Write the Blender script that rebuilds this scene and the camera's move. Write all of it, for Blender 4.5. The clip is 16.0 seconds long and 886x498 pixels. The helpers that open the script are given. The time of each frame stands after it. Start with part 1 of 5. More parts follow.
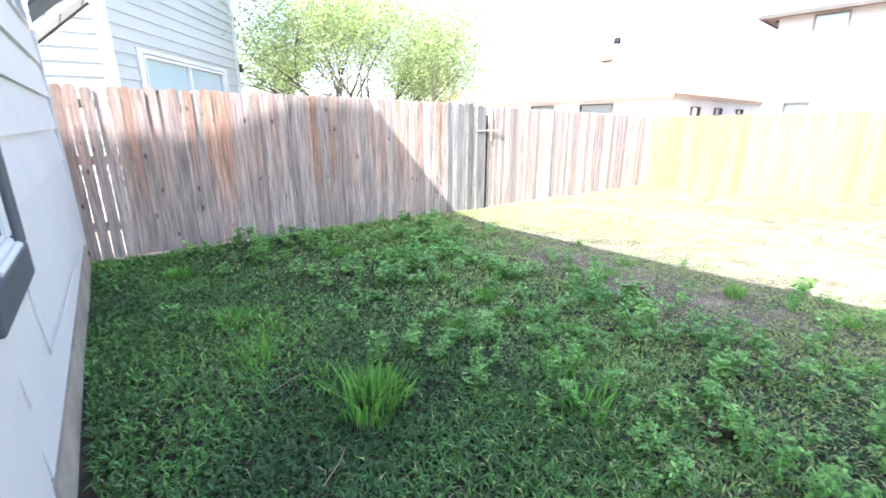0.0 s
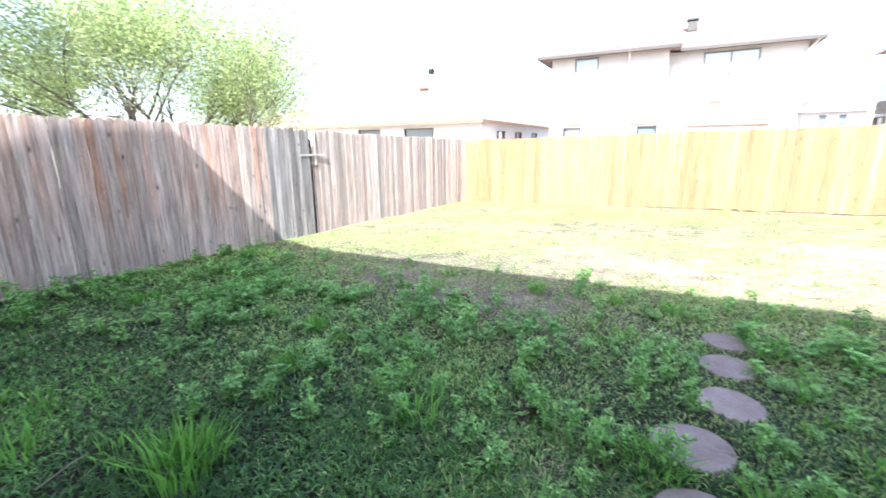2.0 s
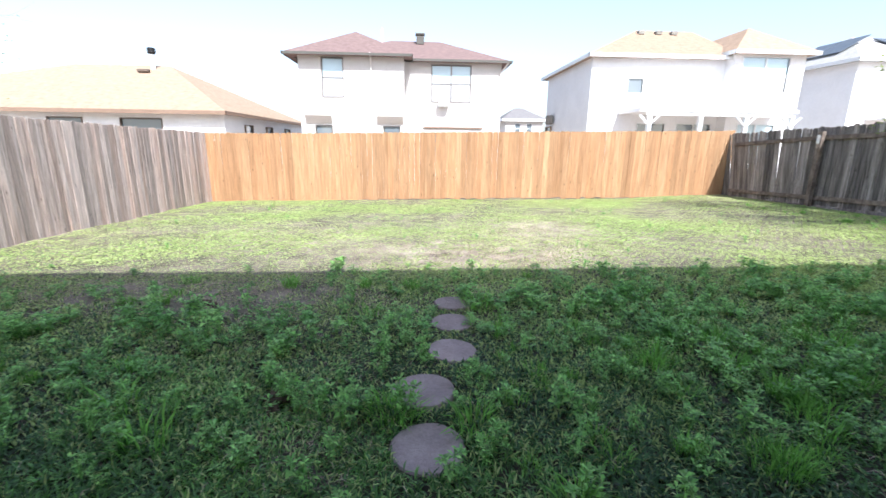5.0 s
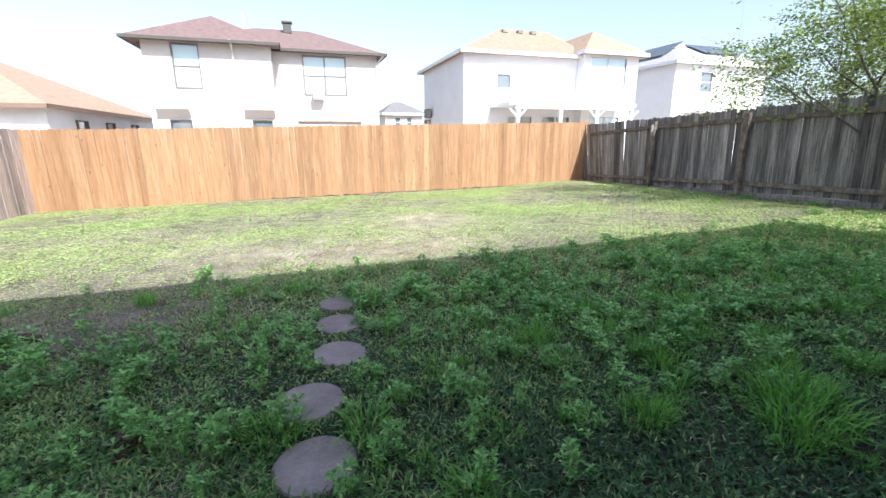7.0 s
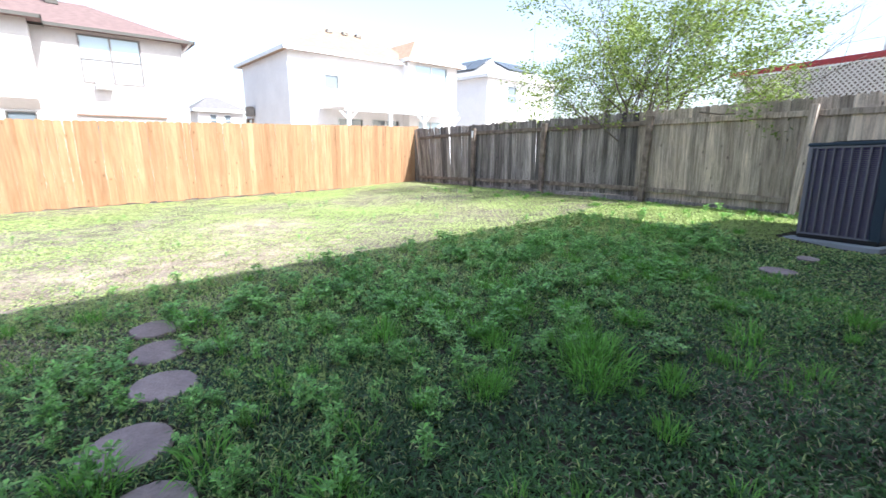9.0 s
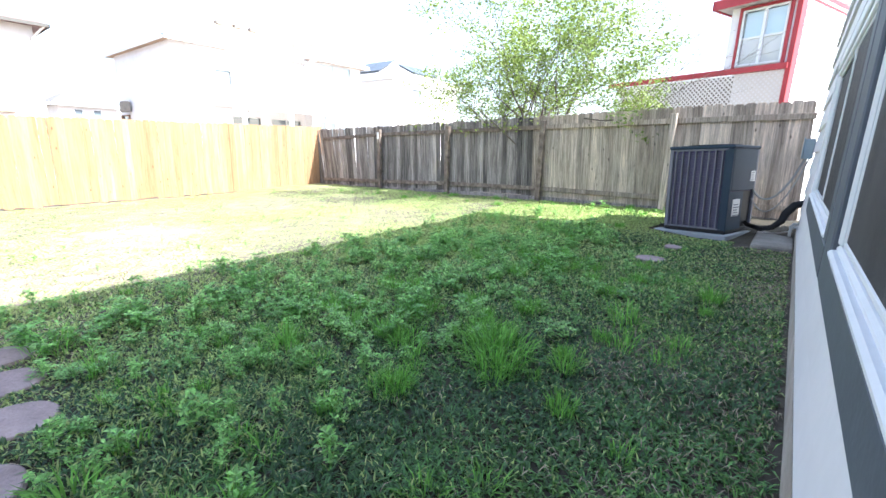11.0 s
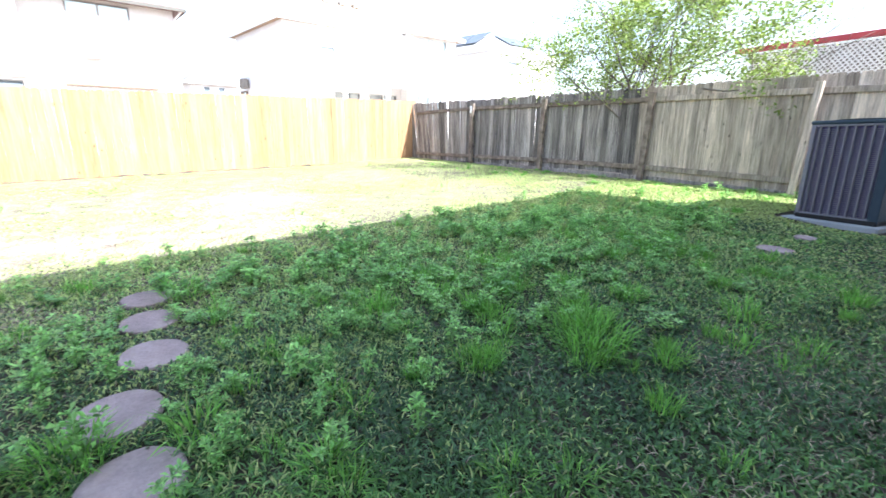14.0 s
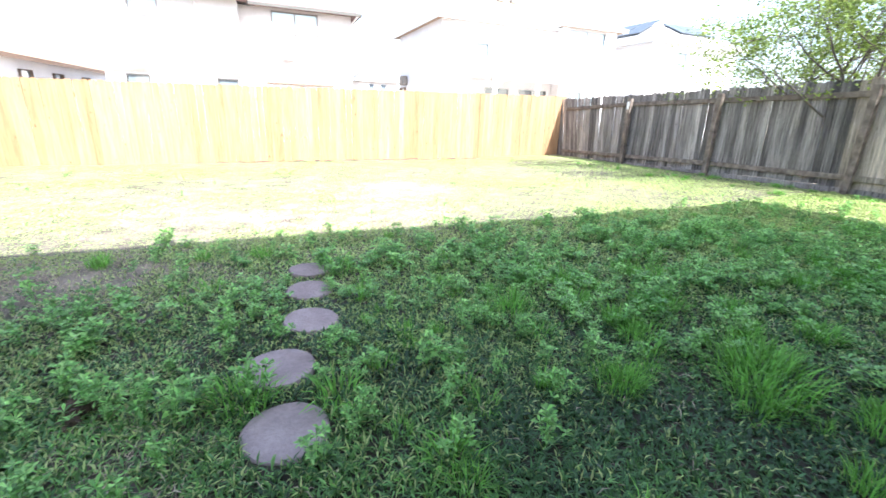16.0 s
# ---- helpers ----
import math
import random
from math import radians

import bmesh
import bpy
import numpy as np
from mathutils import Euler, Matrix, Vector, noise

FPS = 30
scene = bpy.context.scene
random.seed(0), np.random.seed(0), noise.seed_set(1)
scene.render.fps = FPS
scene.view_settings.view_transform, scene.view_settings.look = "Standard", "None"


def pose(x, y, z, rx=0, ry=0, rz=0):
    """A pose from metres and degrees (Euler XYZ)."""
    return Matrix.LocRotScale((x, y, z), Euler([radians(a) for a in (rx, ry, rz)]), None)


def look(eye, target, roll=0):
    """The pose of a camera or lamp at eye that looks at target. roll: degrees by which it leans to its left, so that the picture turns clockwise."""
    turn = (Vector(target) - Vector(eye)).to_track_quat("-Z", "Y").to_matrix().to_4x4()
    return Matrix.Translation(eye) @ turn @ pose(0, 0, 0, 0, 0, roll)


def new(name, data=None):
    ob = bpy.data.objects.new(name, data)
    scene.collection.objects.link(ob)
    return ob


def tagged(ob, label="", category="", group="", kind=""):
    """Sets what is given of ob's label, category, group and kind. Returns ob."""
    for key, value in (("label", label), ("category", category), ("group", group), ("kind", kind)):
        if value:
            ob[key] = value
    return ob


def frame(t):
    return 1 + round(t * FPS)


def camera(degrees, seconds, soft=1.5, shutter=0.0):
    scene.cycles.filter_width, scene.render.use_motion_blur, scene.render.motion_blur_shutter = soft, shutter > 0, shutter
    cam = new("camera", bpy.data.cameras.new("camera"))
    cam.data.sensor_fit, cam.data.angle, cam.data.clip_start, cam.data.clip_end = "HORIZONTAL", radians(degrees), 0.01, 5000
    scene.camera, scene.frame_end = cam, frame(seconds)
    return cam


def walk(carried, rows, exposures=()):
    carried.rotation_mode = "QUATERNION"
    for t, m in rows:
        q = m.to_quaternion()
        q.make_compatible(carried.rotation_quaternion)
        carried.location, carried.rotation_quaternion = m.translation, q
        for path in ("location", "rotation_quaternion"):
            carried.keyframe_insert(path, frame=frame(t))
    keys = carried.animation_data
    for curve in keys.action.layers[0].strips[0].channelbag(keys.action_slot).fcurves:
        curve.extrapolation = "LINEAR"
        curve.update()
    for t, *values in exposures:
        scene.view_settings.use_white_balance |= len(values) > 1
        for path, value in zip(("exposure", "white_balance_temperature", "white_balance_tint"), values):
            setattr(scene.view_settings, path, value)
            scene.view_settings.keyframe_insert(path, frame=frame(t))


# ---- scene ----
cam = camera(91.6, 16.0, 1.5, 0.38)
PATH = [
    (0, (1.178, 0.189, 1.329), (-0.272, 1.446, 0.766), -0.0),
    (0.5, (1.199, 0.22, 1.321), (-0.149, 1.592, 0.775), -0.2),
    (1, (1.223, 0.254, 1.318), (-0.024, 1.729, 0.801), -0.5),
    (1.5, (1.238, 0.272, 1.311), (0.127, 1.866, 0.835), -1.2),
    (2, (1.304, 0.241, 1.34), (0.397, 1.96, 0.871), -0.6),
    (2.5, (1.353, 0.223, 1.334), (0.649, 2.031, 0.846), -0.4),
    (3, (1.378, 0.223, 1.315), (0.871, 2.096, 0.828), -0.8),
    (3.5, (1.395, 0.208, 1.306), (1.075, 2.125, 0.833), -0.5),
    (4, (1.442, 0.172, 1.321), (1.266, 2.105, 0.839), -0.0),
    (6.5, (1.523, 0.234, 1.258), (2.019, 2.112, 0.783), 0.2),
    (7, (1.559, 0.259, 1.265), (2.155, 2.102, 0.768), -0.2),
    (7.5, (1.58, 0.234, 1.271), (2.273, 2.037, 0.753), 0.6),
    (8, (1.564, 0.221, 1.279), (2.468, 1.926, 0.754), 0.7),
    (8.5, (1.536, 0.222, 1.28), (2.646, 1.805, 0.766), 1.1),
    (9, (1.529, 0.232, 1.269), (2.765, 1.728, 0.787), 1.0),
    (9.5, (1.535, 0.227, 1.264), (2.897, 1.616, 0.8), 1.2),
    (10, (1.538, 0.209, 1.266), (2.981, 1.515, 0.804), 1.5),
    (12.5, (1.574, 0.164, 1.22), (3.127, 1.337, 0.756), 1.3),
    (13, (1.558, 0.168, 1.239), (3.039, 1.417, 0.742), 1.5),
    (13.5, (1.566, 0.207, 1.234), (2.942, 1.558, 0.703), 1.8),
    (14, (1.558, 0.249, 1.217), (2.79, 1.715, 0.64), 1.8),
    (14.5, (1.566, 0.269, 1.216), (2.688, 1.816, 0.628), 1.9),
    (15, (1.568, 0.267, 1.226), (2.56, 1.898, 0.63), 2.0),
    (15.5, (1.555, 0.306, 1.215), (2.41, 2.011, 0.612), 2.1),
    (16, (1.547, 0.328, 1.206), (2.257, 2.093, 0.591), 2.4),
]
EXPOSURE = [(t, stops, 5880, 10) for t, stops in ((0.0, 2.4), (1.5, 2.25), (2.5, 1.9), (3.5, 1.5), (4.0, 1.28), (6.5, 1.2), (7.0, 1.15), (8.0, 1.1), (8.5, 1.3), (9.0, 1.55), (10.0, 1.9), (12.5, 2.4), (14.0, 2.3), (16.0, 2.2))]
walk(cam, [(t, look(eye, target, roll)) for t, eye, target, roll in PATH], EXPOSURE)

# ---- light ----
world = bpy.data.worlds.new("sky")
scene.world = world
world.use_nodes = True
wn = world.node_tree.nodes
sky = wn.new("ShaderNodeTexSky")
sky.sky_type = "NISHITA"
sky.sun_disc = False
sky.sun_elevation = radians(45)
sky.sun_rotation = radians(165.5)
sky.air_density, sky.dust_density, sky.ozone_density = 1.0, 2.0, 1.0
wn["Background"].inputs["Strength"].default_value = 0.115
haze = wn.new("ShaderNodeHueSaturation")
haze.inputs["Saturation"].default_value = 0.68
haze.inputs["Value"].default_value = 1.1
world.node_tree.links.new(sky.outputs["Color"], haze.inputs["Color"])
world.node_tree.links.new(haze.outputs["Color"], wn["Background"].inputs["Color"])

sun = new("sun", bpy.data.lights.new("sun", "SUN"))
sun.data.energy, sun.data.angle, sun.data.color = 3.7, radians(0.55), (1.0, 0.95, 0.88)
sun.matrix_world = look((0.25 * 30, -0.97 * 30, 30), (0, 0, 0))


# ---- materials ----
def mat(name, base, rough=0.8, var=0.25, scale=3.0, stretch=(1, 1, 1), tint=None, tint_amount=0.0, tint_scale=0.7,
        bump=0.2, bump_scale=60.0, rand=0.0, island=False, metal=0.0, spec=0.3, world_space=False, translucent=0.0, knots=0.0, foot=None, attribute=None):
    """A surface with a coarse and a fine variation, a second colour in patches, relief, and a spread from piece to piece."""
    m = bpy.data.materials.new(name)
    m.use_nodes = True
    nt = m.node_tree
    n, l = nt.nodes, nt.links
    b = n["Principled BSDF"]
    b.inputs["Roughness"].default_value = rough
    b.inputs["Metallic"].default_value = metal
    b.inputs["Specular IOR Level"].default_value = spec
    co = n.new("ShaderNodeTexCoord")
    mp = n.new("ShaderNodeMapping")
    mp.inputs["Scale"].default_value = stretch
    if world_space:
        geo = n.new("ShaderNodeNewGeometry")
        l.new(geo.outputs["Position"], mp.inputs["Vector"])
    else:
        info = n.new("ShaderNodeObjectInfo")
        off = n.new("ShaderNodeVectorMath")
        off.operation = "MULTIPLY_ADD"
        comb = n.new("ShaderNodeCombineXYZ")
        for k in range(3):
            l.new(info.outputs["Random"], comb.inputs[k])
        off.inputs[1].default_value = (37, 23, 51)
        l.new(comb.outputs[0], off.inputs[0])
        l.new(co.outputs["Object"], off.inputs[2])
        l.new(off.outputs[0], mp.inputs["Vector"])

    def tex(sc, detail=4.0):
        t = n.new("ShaderNodeTexNoise")
        t.inputs["Scale"].default_value = sc
        t.inputs["Detail"].default_value = detail
        l.new(mp.outputs[0], t.inputs["Vector"])
        return t.outputs["Fac"]

    def ramp(fac, lo, hi, a, c):
        r = n.new("ShaderNodeMapRange")
        for k, v in zip(("From Min", "From Max", "To Min", "To Max"), (lo, hi, a, c)):
            r.inputs[k].default_value = v
        l.new(fac, r.inputs["Value"])
        return r.outputs[0]

    def mul(a, c):
        t = n.new("ShaderNodeMath")
        t.operation = "MULTIPLY"
        l.new(a, t.inputs[0])
        l.new(c, t.inputs[1])
        return t.outputs[0]

    value = mul(ramp(tex(scale), 0.25, 0.75, 1 - var, 1 + var), ramp(tex(scale * 9), 0.25, 0.75, 1 - var * 0.6, 1 + var * 0.6))
    if rand:
        if island:
            geo2 = n.new("ShaderNodeNewGeometry")
            rnd = geo2.outputs["Random Per Island"]
        else:
            rnd = n.new("ShaderNodeObjectInfo").outputs["Random"]
        value = mul(value, ramp(rnd, 0, 1, 1 - rand, 1 + rand))
    col = n.new("ShaderNodeRGB")
    col.outputs[0].default_value = (*base, 1)
    out = col.outputs[0]
    if tint:
        mix = n.new("ShaderNodeMixRGB")
        mix.inputs["Color2"].default_value = (*tint, 1)
        fac = ramp(tex(tint_scale, 3.0), 0.5 - 0.18, 0.5 + 0.18, 0, 1)
        if attribute:
            at = n.new("ShaderNodeAttribute")
            at.attribute_name = attribute
            fac = mul(at.outputs["Fac"], ramp(tex(tint_scale * 4, 5.0), 0.25, 0.6, 0.25, 1))
        if foot:
            sep = n.new("ShaderNodeSeparateXYZ")
            l.new(co.outputs["Object"], sep.inputs[0])
            fac = mul(fac, ramp(sep.outputs["Z"], foot[0], foot[1], 0.25, 1))
        amount = n.new("ShaderNodeMath")
        amount.operation = "MULTIPLY"
        amount.inputs[1].default_value = tint_amount
        l.new(fac, amount.inputs[0])
        if rand:
            third = n.new("ShaderNodeMath")
            third.operation = "FRACT"
            seven = n.new("ShaderNodeMath")
            seven.operation = "MULTIPLY"
            seven.inputs[1].default_value = 7.31
            l.new(rnd, seven.inputs[0])
            l.new(seven.outputs[0], third.inputs[0])
            l.new(mul(amount.outputs[0], ramp(third.outputs[0], 0, 1, 0.35, 1.3)), mix.inputs["Fac"])
        else:
            l.new(amount.outputs[0], mix.inputs["Fac"])
        l.new(out, mix.inputs["Color1"])
        out = mix.outputs[0]
    if knots:
        vo = n.new("ShaderNodeTexVoronoi")
        vo.inputs["Scale"].default_value = 1.0
        mk = n.new("ShaderNodeMapping")
        mk.inputs["Scale"].default_value = (8.0, 8.0, 3.2)
        l.new(off.outputs[0], mk.inputs["Vector"])
        l.new(mk.outputs[0], vo.inputs["Vector"])
        value = mul(value, ramp(vo.outputs["Distance"], 0.05, 0.13, 1 - knots, 1))
    vm = n.new("ShaderNodeVectorMath")
    vm.operation = "SCALE"
    l.new(out, vm.inputs[0])
    l.new(value, vm.inputs["Scale"])
    l.new(vm.outputs[0], b.inputs["Base Color"])
    if bump:
        bp = n.new("ShaderNodeBump")
        bp.inputs["Strength"].default_value = bump
        bp.inputs["Distance"].default_value = 0.01
        l.new(tex(bump_scale, 5.0), bp.inputs["Height"])
        l.new(bp.outputs[0], b.inputs["Normal"])
    if translucent:
        tr = n.new("ShaderNodeBsdfTranslucent")
        l.new(vm.outputs[0], tr.inputs["Color"])
        sh = n.new("ShaderNodeMixShader")
        sh.inputs[0].default_value = translucent
        l.new(b.outputs[0], sh.inputs[1])
        l.new(tr.outputs[0], sh.inputs[2])
        l.new(sh.outputs[0], n["Material Output"].inputs["Surface"])
    return m


M = {
    "old_wood": mat("weathered_wood", (0.56, 0.475, 0.435), 0.9, 0.5, 3.2, (16, 16, 0.9), (0.56, 0.325, 0.23), 1.0, 0.35, 0.8, 30, 0.2, knots=0.75, foot=(0.35, 1.0)),
    "gate_wood": mat("gate_wood", (0.25, 0.24, 0.24), 0.9, 0.5, 2.6, (14, 14, 0.8), (0.33, 0.29, 0.265), 0.6, 0.5, 0.6, 25, 0.4, knots=0.7),
    "pink_wood": mat("greyed_wood", (0.42, 0.365, 0.34), 0.9, 0.42, 2.8, (14, 14, 0.8), (0.44, 0.305, 0.245), 0.7, 0.5, 0.6, 25, 0.3, knots=0.5),
    "new_wood": mat("new_cedar", (0.325, 0.178, 0.09), 0.75, 0.24, 2.6, (11, 11, 0.8), (0.41, 0.26, 0.145), 0.9, 0.6, 0.35, 25, 0.15, knots=0.6),
    "grey_wood": mat("grey_wood", (0.31, 0.28, 0.26), 0.92, 0.7, 3.0, (14, 14, 0.7), (0.12, 0.108, 0.104), 0.9, 0.5, 0.8, 28, 0.5, knots=0.6),
    "rail_wood": mat("rail_wood", (0.17, 0.135, 0.112), 0.92, 0.45, 3.0, (3, 3, 3), (0.27, 0.225, 0.19), 0.7, 1.5, 0.7, 28, 0.15),
    "tan_wood": mat("tan_wood", (0.50, 0.425, 0.355), 0.9, 0.55, 3.0, (14, 14, 0.7), (0.29, 0.235, 0.195), 0.85, 0.5, 0.6, 25, 0.34, knots=0.75),
    "siding": mat("painted_siding", (0.72, 0.72, 0.73), 0.6, 0.04, 1.5, (1, 1, 1), (0.66, 0.66, 0.68), 0.5, 0.8, 0.12, 45, 0.03),
    "trim": mat("slate_trim", (0.10, 0.115, 0.14), 0.55, 0.12, 4, (1, 1, 1), bump=0.1),
    "white": mat("white_paint", (0.71, 0.73, 0.74), 0.5, 0.05, 3, bump=0.06),
    "concrete": mat("concrete", (0.42, 0.385, 0.34), 0.9, 0.2, 4, bump=0.4, bump_scale=90, tint=(0.30, 0.26, 0.21), tint_amount=0.6, tint_scale=2.5),
    "slab": mat("old_concrete", (0.27, 0.255, 0.23), 0.9, 0.22, 4, bump=0.4, bump_scale=90, tint=(0.19, 0.17, 0.145), tint_amount=0.7, tint_scale=2.5),
    "pad": mat("pad_plastic", (0.30, 0.32, 0.34), 0.8, 0.1, 5, bump=0.25, bump_scale=120),
    "stone": mat("stepping_stone", (0.30, 0.235, 0.232), 0.9, 0.2, 6, bump=0.6, bump_scale=110, tint=(0.40, 0.33, 0.322), tint_amount=0.7, tint_scale=5, rand=0.1),
    # near-black for shaded ground; tan puts open patches and sunlight into the colour
    "soil": mat("soil", (0.045, 0.040, 0.028), 0.95, 0.4, 3.0, bump=0.9, bump_scale=40, tint=(0.46, 0.385, 0.31), tint_amount=1.0, tint_scale=0.9, world_space=True, attribute="open_sunlit_soil"),
    "clod": mat("clods", (0.12, 0.085, 0.065), 0.95, 0.35, 12.0, bump=0.8, bump_scale=90, rand=0.3, island=True),
    "stucco": mat("stucco", (0.62, 0.59, 0.57), 0.85, 0.06, 1.5, bump=0.2, bump_scale=60),
    "white_siding": mat("white_siding", (0.78, 0.78, 0.79), 0.7, 0.05, 1.0, bump=0.1),
    "grey_siding": mat("grey_siding", (0.52, 0.56, 0.575), 0.7, 0.05, 1.0, bump=0.1, rand=0.03),
    "red_roof": mat("red_shingle", (0.20, 0.138, 0.128), 0.9, 0.2, 5, bump=0.5, bump_scale=25, rand=0.1),
    "tan_roof": mat("tan_shingle", (0.34, 0.245, 0.175), 0.9, 0.2, 5, bump=0.5, bump_scale=25, rand=0.1),
    "grey_roof": mat("grey_shingle", (0.40, 0.39, 0.38), 0.9, 0.2, 5, bump=0.5, bump_scale=25),
    "window_grey": mat("grey_window_frame", (0.24, 0.22, 0.21), 0.6, 0.08, 3, bump=0.05),
    "far_roof": mat("far_shingle", (0.20, 0.19, 0.19), 0.9, 0.2, 5, bump=0.4, bump_scale=25),
    "fascia": mat("brown_fascia", (0.13, 0.10, 0.08), 0.7, 0.12, 3, bump=0.1),
    "fascia_tan": mat("tan_fascia", (0.24, 0.165, 0.12), 0.7, 0.12, 3, bump=0.1),
    "gutter": mat("grey_gutter", (0.10, 0.095, 0.085), 0.6, 0.08, 3, bump=0.1),
    "red_trim": mat("red_trim", (0.36, 0.05, 0.06), 0.6, 0.1, 3, bump=0.1),
    "lattice": mat("lattice_white", (0.72, 0.70, 0.68), 0.7, 0.05, 3, bump=0.1),
    # near-black colour that stands for unlit rooms
    "dark": mat("unlit_room_colour", (0.035, 0.032, 0.03), 0.8, 0.2, 3, bump=0),
    "ac_metal": mat("grey_blue_enamel", (0.034, 0.052, 0.074), 0.6, 0.08, 3, bump=0.04, spec=0.15),
    "ac_rib": mat("grille_enamel", (0.17, 0.17, 0.20), 0.5, 0.08, 3, bump=0.04),
    "ac_coil": mat("coil", (0.075, 0.06, 0.14), 0.5, 0.3, 40, (1, 1, 8), bump=0.3, bump_scale=200, metal=0.1),
    "black": mat("black_rubber", (0.012, 0.012, 0.013), 0.55, 0.2, 8, bump=0.2),
    "grey_pvc": mat("grey_conduit", (0.38, 0.38, 0.37), 0.5, 0.06, 4, bump=0.05),
    "label": mat("label_paper", (0.75, 0.75, 0.73), 0.6, 0.03, 4, bump=0),
    "ink": mat("label_print", (0.16, 0.16, 0.18), 0.7, 0.03, 4, bump=0),
    "orange": mat("orange_tag", (0.7, 0.12, 0.04), 0.6, 0.05, 4, bump=0),
    "box": mat("box_enamel", (0.30, 0.36, 0.39), 0.5, 0.06, 4, bump=0.05),
    "steel": mat("galvanised_steel", (0.62, 0.62, 0.60), 0.4, 0.1, 10, bump=0.1, metal=0.7),
    "solar": mat("solar_cell", (0.10, 0.12, 0.145), 0.35, 0.1, 3, bump=0, spec=0.4),
    "bark": mat("bark", (0.15, 0.125, 0.105), 0.95, 0.3, 6, (1, 1, 0.3), bump=0.6, bump_scale=30),
    "leaf_a": mat("leaf_fresh", (0.42, 0.52, 0.22), 0.5, 0.1, 3, bump=0, rand=0.45, island=True, translucent=0.5, tint=(0.50, 0.55, 0.33), tint_amount=0.7),
    "leaf_b": mat("leaf_deep", (0.18, 0.26, 0.065), 0.5, 0.1, 3, bump=0, rand=0.5, island=True, translucent=0.4, tint=(0.33, 0.41, 0.09), tint_amount=0.9),
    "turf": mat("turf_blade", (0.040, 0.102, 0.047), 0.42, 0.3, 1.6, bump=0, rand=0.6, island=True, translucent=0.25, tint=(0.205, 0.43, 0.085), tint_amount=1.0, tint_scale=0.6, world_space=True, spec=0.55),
    # dry tone plus sunlight put into the colour of the lawn's lit half
    "dry_turf": mat("dry_sunlit_turf_blade", (0.44, 0.57, 0.20), 0.6, 0.12, 1.2, bump=0, rand=0.3, island=True, translucent=0.4, tint=(0.56, 0.60, 0.28), tint_amount=0.8, tint_scale=0.5, world_space=True),
    "tuft": mat("tall_grass_blade", (0.22, 0.475, 0.09), 0.5, 0.1, 3, bump=0, rand=0.4, island=True, translucent=0.45),
    "straw": mat("dead_grass", (0.37, 0.30, 0.22), 0.85, 0.2, 3, bump=0, rand=0.6, island=True, translucent=0.1),
    "weed": mat("weed_leaf", (0.195, 0.445, 0.105), 0.38, 0.15, 3, bump=0, rand=0.5, island=True, translucent=0.3, tint=(0.40, 0.63, 0.205), tint_amount=0.8, tint_scale=3, spec=0.75),
}


def glass(name, base, rough=0.04):
    m = bpy.data.materials.new(name)
    m.use_nodes = True
    b = m.node_tree.nodes["Principled BSDF"]
    b.inputs["Base Color"].default_value = (*base, 1)
    b.inputs["Roughness"].default_value = rough
    b.inputs["Specular IOR Level"].default_value = 0.9
    b.inputs["Coat Weight"].default_value = 0.6
    b.inputs["Coat Roughness"].default_value = 0.03
    return m


M["glass"] = glass("window_glass", (0.16, 0.19, 0.21))
# pale reflected sky is painted into this pane colour
M["glass_pale"] = glass("sky_coloured_glass", (0.46, 0.60, 0.68), 0.12)
M["blind"] = glass("white_blind_behind_glass", (0.52, 0.53, 0.55), 0.2)
M["screen"] = mat("insect_screen", (0.034, 0.03, 0.036), 0.55, 0.35, 1.4, (4, 4, 0.8), bump=0.3, bump_scale=300, tint=(0.10, 0.095, 0.10), tint_amount=0.5, tint_scale=1.2)


# ---- mesh helpers ----
def part(name, bm, material, parent=None, label="", smooth=False):
    me = bpy.data.meshes.new(name)
    bm.to_mesh(me)
    bm.free()
    for m in material if isinstance(material, (list, tuple)) else [material]:
        me.materials.append(m)
    if smooth:
        for p in me.polygons:
            p.use_smooth = True
    ob = new(name, me)
    ob.parent = parent
    if label:
        tagged(ob, label)
    return ob


def thing(name, label, category, group="", kind="", at=None):
    ob = new(name)
    ob.empty_display_size = 0.2
    if at is not None:
        ob.matrix_basis = at
    return tagged(ob, label, category, group, kind)


def box(bm, x0, x1, y0, y1, z0, z1, m=None, index=0):
    vs = [bm.verts.new(v) for v in ((x0, y0, z0), (x1, y0, z0), (x1, y1, z0), (x0, y1, z0), (x0, y0, z1), (x1, y0, z1), (x1, y1, z1), (x0, y1, z1))]
    if m is not None:
        for v in vs:
            v.co = m @ v.co
    for f in ((3, 2, 1, 0), (4, 5, 6, 7), (0, 1, 5, 4), (1, 2, 6, 5), (2, 3, 7, 6), (3, 0, 4, 7)):
        bm.faces.new([vs[k] for k in f]).material_index = index
    return vs


def slab(name, x0, x1, y0, y1, z0, z1, material, parent=None, label="", bevel=0.0, m=None):
    bm = bmesh.new()
    box(bm, x0, x1, y0, y1, z0, z1, m)
    if bevel:
        bmesh.ops.bevel(bm, geom=bm.edges[:], offset=bevel, segments=2, affect="EDGES", profile=0.7)
    return part(name, bm, material, parent, label)


def prism(bm, outline, y0, y1, m=None):
    """An outline in x and z, drawn out along y."""
    a = [bm.verts.new((x, y0, z)) for x, z in outline]
    b = [bm.verts.new((x, y1, z)) for x, z in outline]
    if m is not None:
        for v in a + b:
            v.co = m @ v.co
    n = len(outline)
    bm.faces.new(a)
    bm.faces.new(b[::-1])
    for k in range(n):
        bm.faces.new((a[k], b[k], b[(k + 1) % n], a[(k + 1) % n]))
    bmesh.ops.recalc_face_normals(bm, faces=bm.faces[:])


